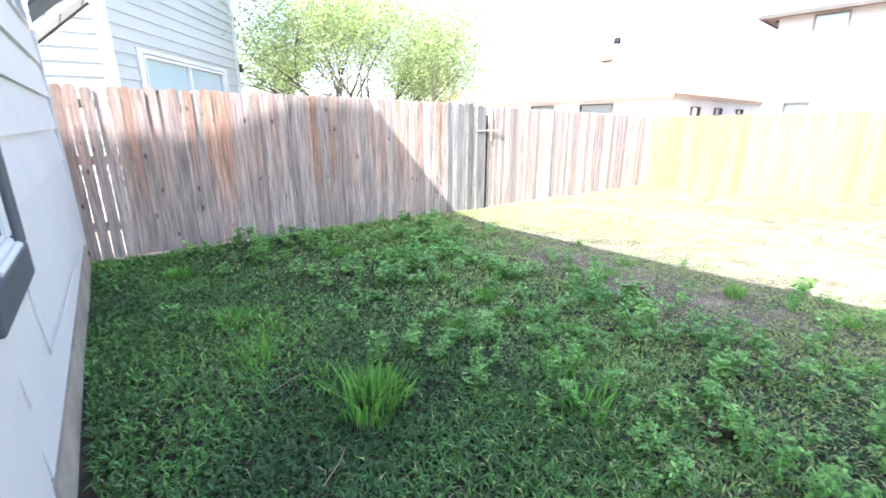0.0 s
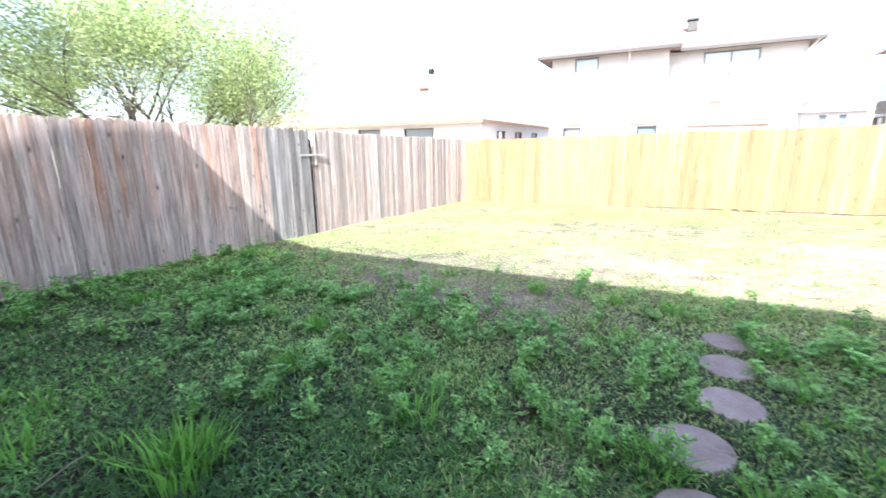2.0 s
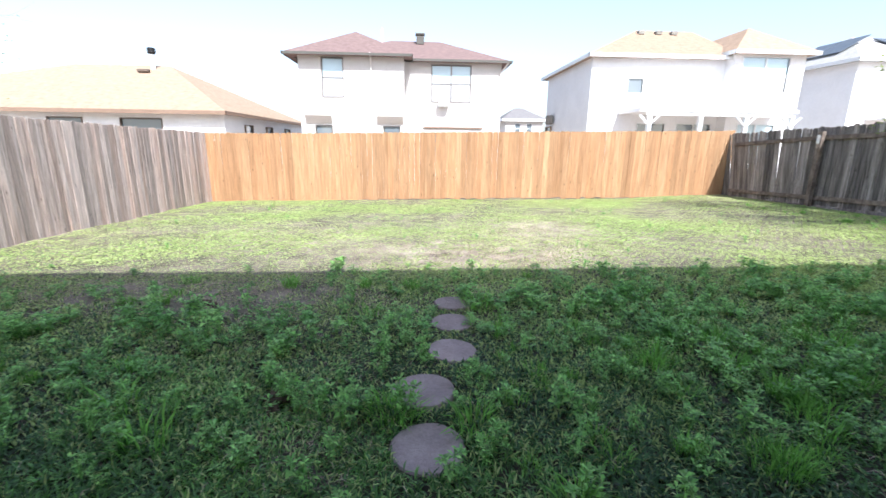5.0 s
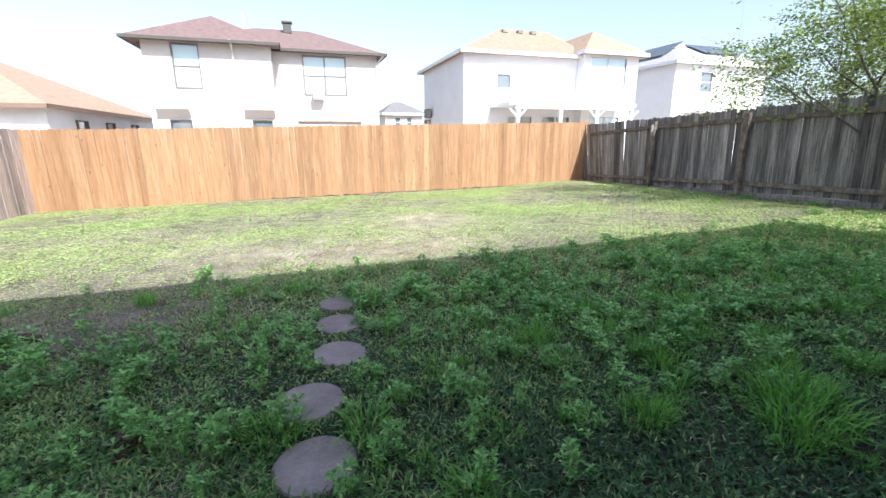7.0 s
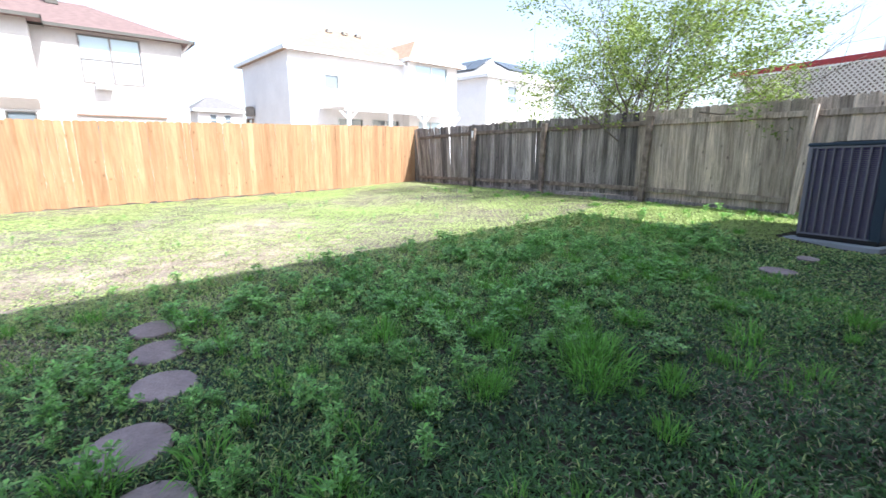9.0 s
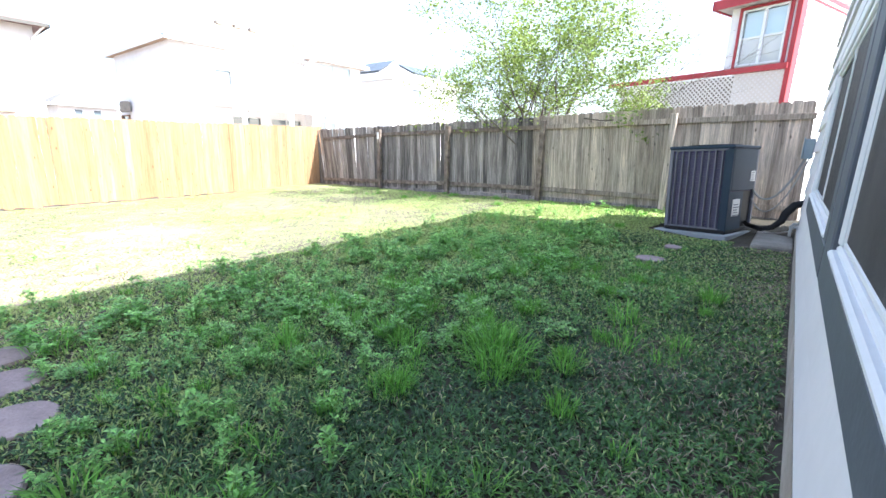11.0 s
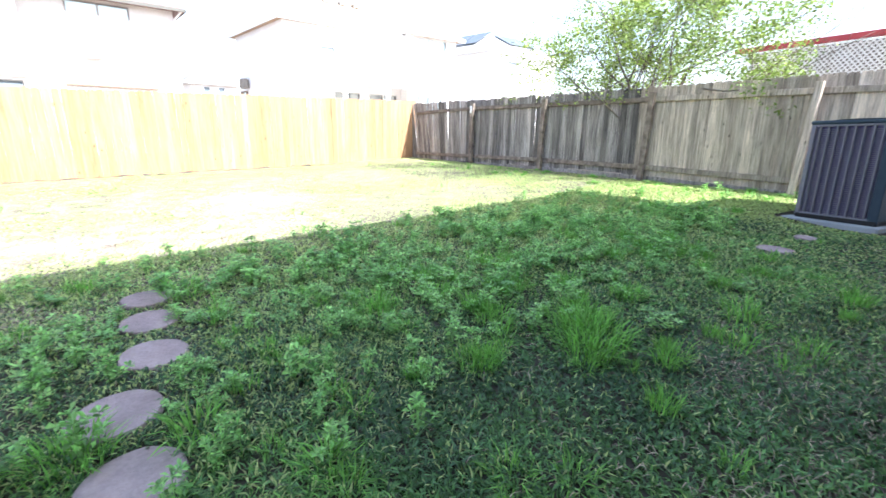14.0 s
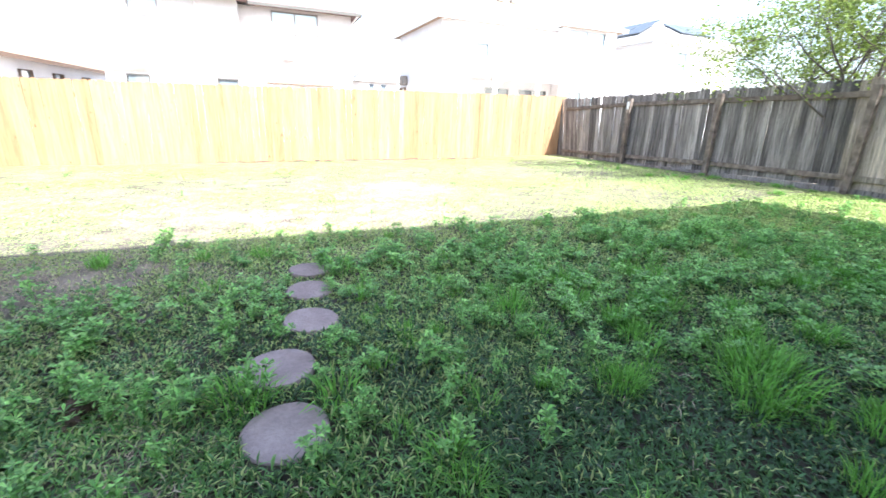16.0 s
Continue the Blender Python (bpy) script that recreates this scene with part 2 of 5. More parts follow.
def tube(bm, points, radii, sides=8):
    """A tapered, bent round bar through the points."""
    points = [Vector(p) for p in points]
    rings = []
    for k, p in enumerate(points):
        way = (points[min(k + 1, len(points) - 1)] - points[max(k - 1, 0)]).normalized()
        side = way.cross(Vector((0.31, 0.95, 0.11))).normalized()
        up = way.cross(side)
        r = radii[k] if isinstance(radii, (list, tuple)) else radii
        rings.append([bm.verts.new(p + r * (math.cos(a) * side + math.sin(a) * up)) for a in (2 * math.pi * s / sides for s in range(sides))])
    for a, b in zip(rings, rings[1:]):
        for s in range(sides):
            bm.faces.new((a[s], a[(s + 1) % sides], b[(s + 1) % sides], b[s]))
    bm.faces.new(rings[0][::-1])
    bm.faces.new(rings[-1])


def ground_z(x, y):
    """The yard falls away from the house and towards the fence by the neighbour with the grey siding."""
    cx, cy = min(max(x, -6.0), 12.0), min(max(y, -2.0), 14.0)
    rise = min(max((cx - 6.5) / 3.5, 0.0), 1.0)
    dip = 0.06 * math.exp(-((cx - 8.45) / 0.75) ** 2 - ((cy - 1.1) / 0.75) ** 2)      # round the air conditioner
    return 0.05 + 0.013 * cx - 0.025 * cy + 0.10 * rise * rise * (3 - 2 * rise) - dip


def soil_z(x, y):
    """The lie of the soil itself, humps and all."""
    return ground_z(x, y) + 0.022 * noise.noise((x * 0.9, y * 0.9, 0)) + 0.012 * noise.noise((x * 3.5, y * 3.5, 3))


def turned(p, az):
    """A local frame at p: x along the azimuth, y to its left, z up."""
    return pose(p[0], p[1], 0, 0, 0, az)


XL, XR, YB = -4.18, 10.12, 12.18
MOUNDS = [(-0.32, 3.60, 0.13), (0.78, 2.16, 0.11)]      # x, y, radius

# ---- ground ----
def bare(x, y):
    """How far the soil lies open, 0 to 1."""
    v = 0.9 * np.exp(-(((x - 2.3) / 1.5) ** 2 + ((y - 5.3) / 0.75) ** 2))
    v += 0.6 * np.exp(-(((x - 3.3) / 1.3) ** 2 + ((y - 7.2) / 1.0) ** 2))
    v += 0.9 * np.exp(-(((x + 0.1) / 1.6) ** 2 + ((y - 3.8) / 0.65) ** 2))
    v += 0.42 * np.exp(-(((x - 5.5) / 3.0) ** 2 + ((y - 0.15) / 0.28) ** 2))
    v += 0.45 * np.exp(-(((x + 1.6) / 1.6) ** 2 + ((y - 4.2) / 0.5) ** 2))
    v += 0.4 * np.exp(-(((x - 1.0) / 0.35) ** 2 + ((y - 1.8) / 0.28) ** 2)) + 0.6 * np.exp(-(((x - 4.15) / 0.45) ** 2 + ((y - 0.75) / 0.3) ** 2))
    v += 0.35 * np.exp(-(((x + 0.5) / 1.5) ** 2 + ((y - 6.6) / 0.8) ** 2))
    return v


def spread(a, b, step, far):
    inner = list(np.arange(a, b + 1e-6, step))
    out = [4, 10, 25, 60, 150, 400, 1000]
    return [a - o for o in reversed(out)] + inner + [b + o for o in out]


gx, gy = spread(-5.2, 11.4, 0.1, 1000), spread(-0.8, 13.2, 0.1, 1000)
verts = []
for y in gy:
    for x in gx:
        z = ground_z(x, y)
        if -5.2 <= x <= 11.4 and -0.8 <= y <= 13.2:
            z += 0.022 * noise.noise((x * 0.9, y * 0.9, 0)) + 0.012 * noise.noise((x * 3.5, y * 3.5, 3))
        else:
            z -= 0.25
        verts.append((x, y, z))
nx = len(gx)
faces = [(j * nx + i, j * nx + i + 1, (j + 1) * nx + i + 1, (j + 1) * nx + i) for j in range(len(gy) - 1) for i in range(nx - 1)]
me = bpy.data.meshes.new("ground")
me.from_pydata(verts, [], faces)
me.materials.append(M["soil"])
field = me.attributes.new("open_sunlit_soil", "FLOAT", "POINT")
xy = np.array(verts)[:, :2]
# outside the fences the soil is fully pale, to bounce light
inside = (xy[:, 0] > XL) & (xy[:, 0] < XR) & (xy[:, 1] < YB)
# bare patches, plus a paler ramp past y 3.6 that paints the sunlit half
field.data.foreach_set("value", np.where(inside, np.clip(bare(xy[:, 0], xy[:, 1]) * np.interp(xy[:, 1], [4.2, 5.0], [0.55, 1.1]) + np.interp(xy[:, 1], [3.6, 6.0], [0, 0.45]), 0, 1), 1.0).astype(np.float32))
for p in me.polygons:
    p.use_smooth = True
tagged(new("ground", me), "dry brown yard soil under patchy grass", "ground", kind="structure")


# ---- house behind the camera ----
WALL_TURN = 176.5   # the stretch past the first window runs a little askew
house = thing("house", "white lap-sided house with slate window trim on a concrete footing", "house")


def wall_cells(bm, u0, u1, z0, z1, holes, y0, y1, m=None):
    """A wall from u0 to u1 and z0 to z1, between depths y0 and y1, with openings (u0, u1, z0, z1)."""
    us = sorted({u0, u1, *[v for h in holes for v in h[:2]]})
    zs = sorted({z0, z1, *[v for h in holes for v in h[2:]]})
    for a, b in zip(us, us[1:]):
        for c, d in zip(zs, zs[1:]):
            if not any(h[0] <= (a + b) / 2 <= h[1] and h[2] <= (c + d) / 2 <= h[3] for h in holes):
                box(bm, a, b, y0, y1, c, d, m)
    bmesh.ops.remove_doubles(bm, verts=bm.verts[:], dist=0.0005)


# local frames: x along the wall, outward is -y
MR = pose(0, 0, 0, 0, 0, 180)                      # runs from x = 10.1 towards the camera, outward +y
ML = pose(-0.4, -0.04, 0, 0, 0, WALL_TURN)         # from near the first window to the fence

# right stretch: world x = -u
RIGHT_HOLES = [(-6.22, -3.80, 0.93, 1.90), (-3.42, -1.75, 0.93, 2.35)]
bm = bmesh.new()
wall_cells(bm, -8.95, -0.38, 0.28, 2.75, RIGHT_HOLES, 0.0, 0.16, MR)
part("wall", bm, M["siding"], house)
bm = bmesh.new()
wall_cells(bm, 0.0, 3.30, 0.24, 2.75, [(0.02, 0.42, 0.92, 2.0)], 0.0, 0.16, ML)
wall_cells(bm, 3.30, 3.50, 0.24, 2.15, [], 0.0, 0.16, ML)
part("wall", bm, M["siding"], house)
bm = bmesh.new()
box(bm, -8.97, -0.38, -0.03, 0.16, -0.4, 0.30, MR)
bmesh.ops.bevel(bm, geom=bm.edges[:], offset=0.012, segments=2, affect="EDGES")
part("footing", bm, M["concrete"], house, "stained concrete footing")
bm = bmesh.new()
box(bm, 0.0, 3.52, -0.03, 0.16, -0.4, 0.26, ML)
bmesh.ops.bevel(bm, geom=bm.edges[:], offset=0.012, segments=2, affect="EDGES")
part("footing", bm, M["concrete"], house, "stained concrete footing")


def lap(u0, u1, z, high, m, holes):
    """One lap board, thicker at its foot, cut round the openings."""
    cuts = [(h[0], h[1]) for h in holes if h[2] + 0.03 < z + high and z < h[3] - 0.03]
    spans, a = [], u0
    for c, d in sorted(cuts):
        if c > a:
            spans.append((a, c))
        a = max(a, d)
    if a < u1:
        spans.append((a, u1))
    for a, b in spans:
        bm = bmesh.new()
        vs = box(bm, a, b, -0.006, 0.0, z, z + high + 0.012, m)
        for v in (vs[0], vs[1]):
            v.co = v.co + (m.to_3x3() @ Vector((0, -0.022, 0)))
        part("siding_board", bm, M["siding"], house)


for k in range(10):
    lap(-8.93, -0.4, 0.30 + 0.25 * k, 0.25, MR, [(-6.30, -3.67, 0.80, 1.98), (-3.67, -1.62, 0.80, 2.48)])
    lap(0.02, 3.47 if k < 7 else 3.28, 0.28 + 0.25 * k, 0.25, ML, [(-0.1, 0.54, 0.80, 2.12)])


def house_window(parent, u0, u1, z0, z1, m, trim=0.13, slate=True, divided=False):
    """A window with boards round it, white frame, sash and a dark insect screen."""
    w = thing("window", "white-framed window with a dark insect screen and slate trim boards", "")
    w.parent = parent
    part("trim_board", box_bm(u0 - trim, u1 + trim, -0.045, 0.02, z0 - trim, z0, m, 0.006), M["trim"], w)
    if slate:
        for a, b, c, d in ((u0 - trim, u1 + trim, z1, z1 + trim), (u0 - trim, u0, z0, z1), (u1, u1 + trim, z0, z1)):
            part("trim_board", box_bm(a, b, -0.045, 0.02, c, d, m, 0.006), M["trim"], w)
    else:
        part("head_board", box_bm(u0 - 0.08, u1, -0.040, 0.02, z1, z1 + 0.08, m, 0.006), M["white"], w, "white painted head board")
        part("side_board", box_bm(u0 - 0.08, u0, -0.040, 0.02, z0, z1, m, 0.006), M["white"], w, "white painted side board")
        part("trim_board", box_bm(u1, u1 + trim, -0.045, 0.02, z0, z1 + 0.4, m, 0.006), M["trim"], w)
    f = 0.045
    for a, b, c, d in ((u0, u1, z0, z0 + f), (u0, u1, z1 - f, z1), (u0, u0 + f, z0 + f, z1 - f), (u1 - f, u1, z0 + f, z1 - f)):
        part("window_frame", box_bm(a, b, -0.030, 0.06, c, d, m, 0.008), M["white"], w)
    g = f + 0.018
    for a, b, c, d in ((u0 + f, u1 - f, z0 + f, z0 + g), (u0 + f, u1 - f, z1 - g, z1 - f), (u0 + f, u0 + g, z0 + g, z1 - g), (u1 - g, u1 - f, z0 + g, z1 - g)):
        part("screen_bead", box_bm(a, b, -0.018, 0.05, c, d, m, 0.003), M["white"], w)
    part("sill", box_bm(u0 + 0.002, u1 - 0.002, -0.050, 0.03, z0 + 0.004, z0 + 0.028, m, 0.008), M["white"], w)
    us = [u0 + g, u0 + 0.52 * (u1 - u0), u1 - g] if divided else [u0 + g, u1 - g]
    for k, (a, b) in enumerate(zip(us, us[1:])):
        y = -0.004 if k == 0 and divided else -0.014
        part("screen", box_bm(a, b, y, y + 0.005, z0 + g, z1 - g, m, 0), M["screen"], w, "dark dusty insect screen")
    if divided:
        part("meeting_rail", box_bm(us[1] - 0.014, us[1] + 0.014, -0.022, 0.02, z0 + g, z1 - g, m, 0.004), M["white"], w)
    part("pane", box_bm(u0 + f, u1 - f, 0.05, 0.056, z0 + f, z1 - f, m, 0), M["glass"], w)
    # dark sheet put in for the unlit room behind the pane
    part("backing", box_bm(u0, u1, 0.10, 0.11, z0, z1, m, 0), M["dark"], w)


def box_bm(x0, x1, y0, y1, z0, z1, m=None, bevel=0.0):
    bm = bmesh.new()
    box(bm, x0, x1, y0, y1, z0, z1, m)
    if bevel:
        bmesh.ops.bevel(bm, geom=bm.edges[:], offset=bevel, segments=1, affect="EDGES")
    return bm


house_window(house, *RIGHT_HOLES[0], MR, slate=False, divided=True)
house_window(house, *RIGHT_HOLES[1], MR)
part("mullion_board", box_bm(-3.67, -3.55, -0.043, 0.0, 0.80, 2.48, MR, 0.004), M["trim"], house)
house_window(house, 0.02, 0.42, 0.92, 2.0, ML, 0.12)

# corner board, low eave and an unseen upper storey shaped to throw the yard's shade
part("corner_board", box_bm(3.47, 3.54, -0.037, 0.16, 0.24, 2.05, ML, 0.006), M["siding"], house)
bm = bmesh.new()
tilt = pose(0, 0, 0, 0, 0, 90)
SLOPE = [(0.20, 2.06), (0.66, 2.478), (0.66, 2.508), (0.20, 2.09)]
prism(bm, SLOPE, 4.19, 4.66, tilt)
part("soffit", bm, M["white"], house, "white soffit panels with dark seams")
bm = bmesh.new()
prism(bm, SLOPE, 3.02, 3.68, tilt)
part("soffit", bm, M["trim"], house, "dark slate-grey soffit board")
for y in (0.40, 0.60):
    bm = bmesh.new()
    z = 2.06 + (y - 0.20) * 0.909
    prism(bm, [(y, z - 0.004), (y + 0.014, z + 0.009), (y + 0.014, z + 0.03), (y, z + 0.02)], 4.20, 4.65, tilt)
    part("seam", bm, M["trim"], house)
bm = bmesh.new()
prism(bm, [(0.20, 2.03), (0.66, 2.448), (0.66, 2.60), (0.20, 2.18)], 4.665, 4.73, tilt)
part("eave_edge", bm, M["lattice"], house, "pale painted eave board")
bm = bmesh.new()
tube(bm, [(-4.66, 0.20, 2.035), (-4.66, 0.66, 2.453)], 0.012, 6)
part("drip_edge", bm, M["gutter"], house)
bm = bmesh.new()
box(bm, -3.0, 8.95, -0.9, 0.0, 2.75, 2.9)
part("low_roof", bm, M["grey_roof"], house)
bm = bmesh.new()
box(bm, -3.0, 8.8, -8.0, -0.95, 2.75, 5.2)
part("upper_wall", bm, M["siding"], house)
# unseen block added to keep the sun off the air conditioner
part("rear_wing", box_bm(8.96, 9.75, -8.0, -0.95, -0.3, 3.3), M["siding"], house)
bm = bmesh.new()
# eave outline of the unseen roof, bent to lay its shadow edges
o = [(-3.235, -0.09), (-1.7, -0.5), (9.38, -0.5), (9.38, -8.5), (-3.147, -8.5), (-3.147, -2.6), (-3.235, -1.3)]
lo, hi = [bm.verts.new((x, y, 5.18)) for x, y in o], [bm.verts.new((x, y, 5.32)) for x, y in o]
for k in range(7):
    bm.faces.new((lo[k], lo[(k + 1) % 7], hi[(k + 1) % 7], hi[k]))
bm.faces.new(lo[::-1])
r = [bm.verts.new(v) for v in ((0.6, -4.5, 7.0), (5.6, -4.5, 7.0))]
bm.faces.new((hi[1], hi[2], r[1], r[0]))
bm.faces.new((hi[2], hi[3], r[1]))
bm.faces.new((hi[3], hi[4], r[0], r[1]))
for k in (4, 5, 6, 0):
    bm.faces.new((hi[k], hi[(k + 1) % 7], r[0]))
part("upper_roof", bm, M["grey_roof"], house)
bm = bmesh.new()
box(bm, -3.9, 8.93, -8.0, -0.17, -0.3, 2.1)
box(bm, -3.3, 8.93, -8.0, -0.17, 2.1, 2.75)
part("core", bm, M["siding"], house)
part("wall", box_bm(-0.42, 0.385, -0.168, -0.02, -0.2, 2.75), M["siding"], house)

# ---- neighbours' houses ----
def window(parent, u0, u1, z0, z1, m, pale=False, split=False, frame_mat="white", halves=True):
    """A sash window set in a wall's opening: frame, meeting rail and panes."""
    w = new("window")
    w.parent = parent
    f = min(0.045, (u1 - u0) * 0.08)
    for a, b, c, d in ((u0 - f, u1 + f, z0 - f, z0), (u0 - f, u1 + f, z1, z1 + f), (u0 - f, u0, z0, z1), (u1, u1 + f, z0, z1)):
        part("window_frame", box_bm(a, b, -0.03, 0.06, c, d, m), M[frame_mat], w)
    us = [u0, (u0 + u1) / 2, u1] if split else [u0, u1]
    for a, b in zip(us, us[1:]):
        zm = (z0 + z1) / 2
        part("pane", box_bm(a + 0.01, b - 0.01, 0.05, 0.06, zm, z1, m), M["glass_pale"] if pale else M["glass"], w)
        part("pane", box_bm(a + 0.01, b - 0.01, 0.035, 0.045, z0, zm, m), M["blind"] if pale else M["glass"], w)
        if halves:
            part("sash_bar", box_bm(a, b, 0.0, 0.05, zm - 0.02, zm + 0.02, m), M[frame_mat], w)
    if split:
        part("mullion", box_bm(us[1] - 0.03, us[1] + 0.03, -0.02, 0.06, z0, z1, m), M[frame_mat], w)
    return w


def hip_roof(name, parent, x0, x1, y0, y1, z, rx0, rx1, ry0, ry1, rz, material, thick=0.10, edge="fascia", m=None):
    """A hipped roof over a rectangle, its ridge from (rx0, ry0) to (rx1, ry1), in courses of shingle, with fascia boards."""
    bm = bmesh.new()
    c = [(x0, y0), (x1, y0), (x1, y1), (x0, y1)]
    lo = [bm.verts.new((x, y, z - 0.02)) for x, y in c]
    hi = [bm.verts.new((x, y, z + thick)) for x, y in c]
    r = [bm.verts.new((rx0, ry0, rz)), bm.verts.new((rx1, ry1, rz))]
    bm.faces.new(lo[::-1])
    for k in range(4):
        bm.faces.new((lo[k], lo[(k + 1) % 4], hi[(k + 1) % 4], hi[k]))
    if abs(rx1 - rx0) >= abs(ry1 - ry0):
        bm.faces.new((hi[0], hi[1], r[1], r[0]))
        bm.faces.new((hi[1], hi[2], r[1]))
        bm.faces.new((hi[2], hi[3], r[0], r[1]))
        bm.faces.new((hi[3], hi[0], r[0]))
    else:
        bm.faces.new((hi[0], hi[1], r[0]))
        bm.faces.new((hi[1], hi[2], r[1], r[0]))
        bm.faces.new((hi[2], hi[3], r[1]))
        bm.faces.new((hi[3], hi[0], r[0], r[1]))
    if m is not None:
        bmesh.ops.transform(bm, matrix=m, verts=bm.verts[:])
    ob = part(name, bm, material, parent)
    for a, b in zip(c, c[1:] + c[:1]):
        d = Vector((b[0] - a[0], b[1] - a[1], 0))
        k = pose(a[0], a[1], 0, 0, 0, math.degrees(math.atan2(d.y, d.x)))
        part("fascia", box_bm(-0.03, d.length + 0.03, -0.03, 0.0, z - 0.06, z + thick + 0.02, (m @ k) if m is not None else k), M[edge], ob)
    return ob


def ground_box(parent, name, x0, x1, y0, y1, z1, material, holes=(), m=None, z0=-1.0):
    """The walls of a house: the side towards the yard with its openings, and the rest."""
    bm = bmesh.new()
    wall_cells(bm, x0, x1, z0, z1, list(holes), y0, y0 + 0.2, m)
    ob = part(name, bm, material, parent)
    part(name, box_bm(x0, x0 + 0.2, y0 + 0.2, y1, z0, z1, m), material, parent)
    part(name, box_bm(x1 - 0.2, x1, y0 + 0.2, y1, z0, z1, m), material, parent)
    part(name, box_bm(x0 + 0.2, x1 - 0.2, y1 - 0.2, y1, z0, z1, m), material, parent)
    # thin dark sheet in place of an unlit room behind the openings
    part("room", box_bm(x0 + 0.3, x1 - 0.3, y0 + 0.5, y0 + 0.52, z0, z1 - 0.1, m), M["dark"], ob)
    return ob


# single-storey house beyond the corner of the back fence
bungalow = thing("bungalow", "single-storey cream house with a low hipped tan roof behind the fence", "house")
holes = [(-11.55, -9.85, 0.9, 2.15), (-14.6, -13.2, 0.9, 2.15)]
ground_box(bungalow, "wall", -24.0, -7.15, 20.4, 33.5, 2.4, M["white_siding"], holes)
for h in holes:
    window(bungalow, *h, Matrix.Translation((0, 20.4, 0)), frame_mat="fascia")
side = pose(-7.15, 20.4, 0, 0, 0, 90)
for u in (2.2, 5.2, 8.6):
    w = window(bungalow, u, u + 0.9, 0.9, 2.0, side @ Matrix.Translation((0, -0.06, 0)), frame_mat="fascia")
hip_roof("roof", bungalow, -24.6, -6.85, 19.9, 34.0, 2.42, -17.5, -12.4, 26.5, 26.5, 5.25, M["tan_roof"], 0.08, "fascia_tan")
bm = bmesh.new()
tube(bm, [(-12.9, 25.8, 4.6), (-12.9, 25.8, 5.75)], 0.11, 12)
pipe = part("flue_pipe", bm, M["white"], bungalow)
bm = bmesh.new()
tube(bm, [(-12.9, 25.8, 5.72), (-12.9, 25.8, 5.78), (-12.9, 25.8, 6.0), (-12.9, 25.8, 6.04)], [0.14, 0.2, 0.2, 0.12], 12)
part("cap", bm, M["black"], pipe, "dark metal flue cap")
part("vent_hood", box_bm(-13.35, -12.75, 25.0, 25.25, 4.72, 4.86, None, 0.03), M["fascia"], bungalow)

# two-storey house with the red roof
red_roof_house = thing("two_storey_house", "two-storey cream stucco house with red shingle hip roof and brown gutters", "house")
m21, m22 = Matrix.Translation((0, 21.0, 0)), Matrix.Translation((0, 22.0, 0))
left_holes = [(-2.92, -2.02, 3.3, 4.9), (-3.3, -2.6, 0.6, 2.0), (-0.2, 0.5, 0.6, 2.0)]
right_holes = [(2.02, 3.85, 3.25, 4.85), (1.7, 4.4, 0.4, 1.75)]
ground_box(red_roof_house, "wall", -3.97, 0.72, 21.0, 29.0, 5.1, M["stucco"], left_holes)
ground_box(red_roof_house, "wall", 0.72, 5.34, 22.0, 29.0, 5.1, M["stucco"], right_holes)
window(red_roof_house, *left_holes[0], m21, pale=True, frame_mat="window_grey")
window(red_roof_house, *left_holes[1], m21, frame_mat="gutter")
window(red_roof_house, *left_holes[2], m21, frame_mat="gutter")
window(red_roof_house, *right_holes[0], m22, pale=True, split=True, frame_mat="window_grey")
window(red_roof_house, *right_holes[1], m22, split=True, frame_mat="gutter")
for u0, u1 in ((-3.72, -2.55), (-0.50, 0.68)):
    bm = bmesh.new()
    vs = box(bm, u0, u1, 20.6, 21.0, 2.12, 2.45)
    for k in (0, 1):
        vs[k].co += Vector((0, 0.38, 0))
    part("canopy", bm, M["stucco"], red_roof_house)
part("ledge", box_bm(1.6, 4.5, 21.9, 22.0, 2.0, 2.07, None, 0.01), M["fascia_tan"], red_roof_house)
unit = part("window_air_conditioner", box_bm(2.32, 2.82, 21.55, 22.0, 2.98, 3.32, None, 0.02), M["white"], red_roof_house)
part("grille", box_bm(2.36, 2.78, 21.53, 21.548, 3.03, 3.10), M["grey_pvc"], unit)
hip_roof("roof", red_roof_house, -4.5, 1.1, 20.5, 27.5, 5.02, -1.7, -1.7, 23.4, 24.6, 6.55, M["red_roof"], 0.03, "gutter")
hip_roof("roof", red_roof_house, -4.2, 5.72, 21.55, 29.5, 5.02, -0.1, 2.5, 25.4, 25.4, 6.6, M["red_roof"], 0.03, "gutter")
bm = bmesh.new()
tube(bm, [(-0.74, 20.6, 5.1), (-0.74, 20.93, 4.7), (-0.74, 20.95, 0.0)], 0.045, 8)
part("downspout", bm, M["stucco"], red_roof_house)
bm = bmesh.new()
tube(bm, [(5.6, 21.6, 5.0), (5.3, 21.93, 4.6), (5.3, 21.95, 0.0)], 0.045, 8)
part("downspout", bm, M["stucco"], red_roof_house)
chimney = part("roof_vent", box_bm(1.25, 1.65, 24.6, 25.0, 6.3, 6.72, None, 0.02), M["gutter"], red_roof_house)
part("cap", box_bm(1.2, 1.7, 24.55, 25.05, 6.76, 6.84, None, 0.01), M["gutter"], chimney)
bm = bmesh.new()
tube(bm, [(-0.5, 24.4, 6.3), (-0.5, 24.4, 7.0)], 0.04, 6)
part("vent_pipe", bm, M["stucco"], red_roof_house)

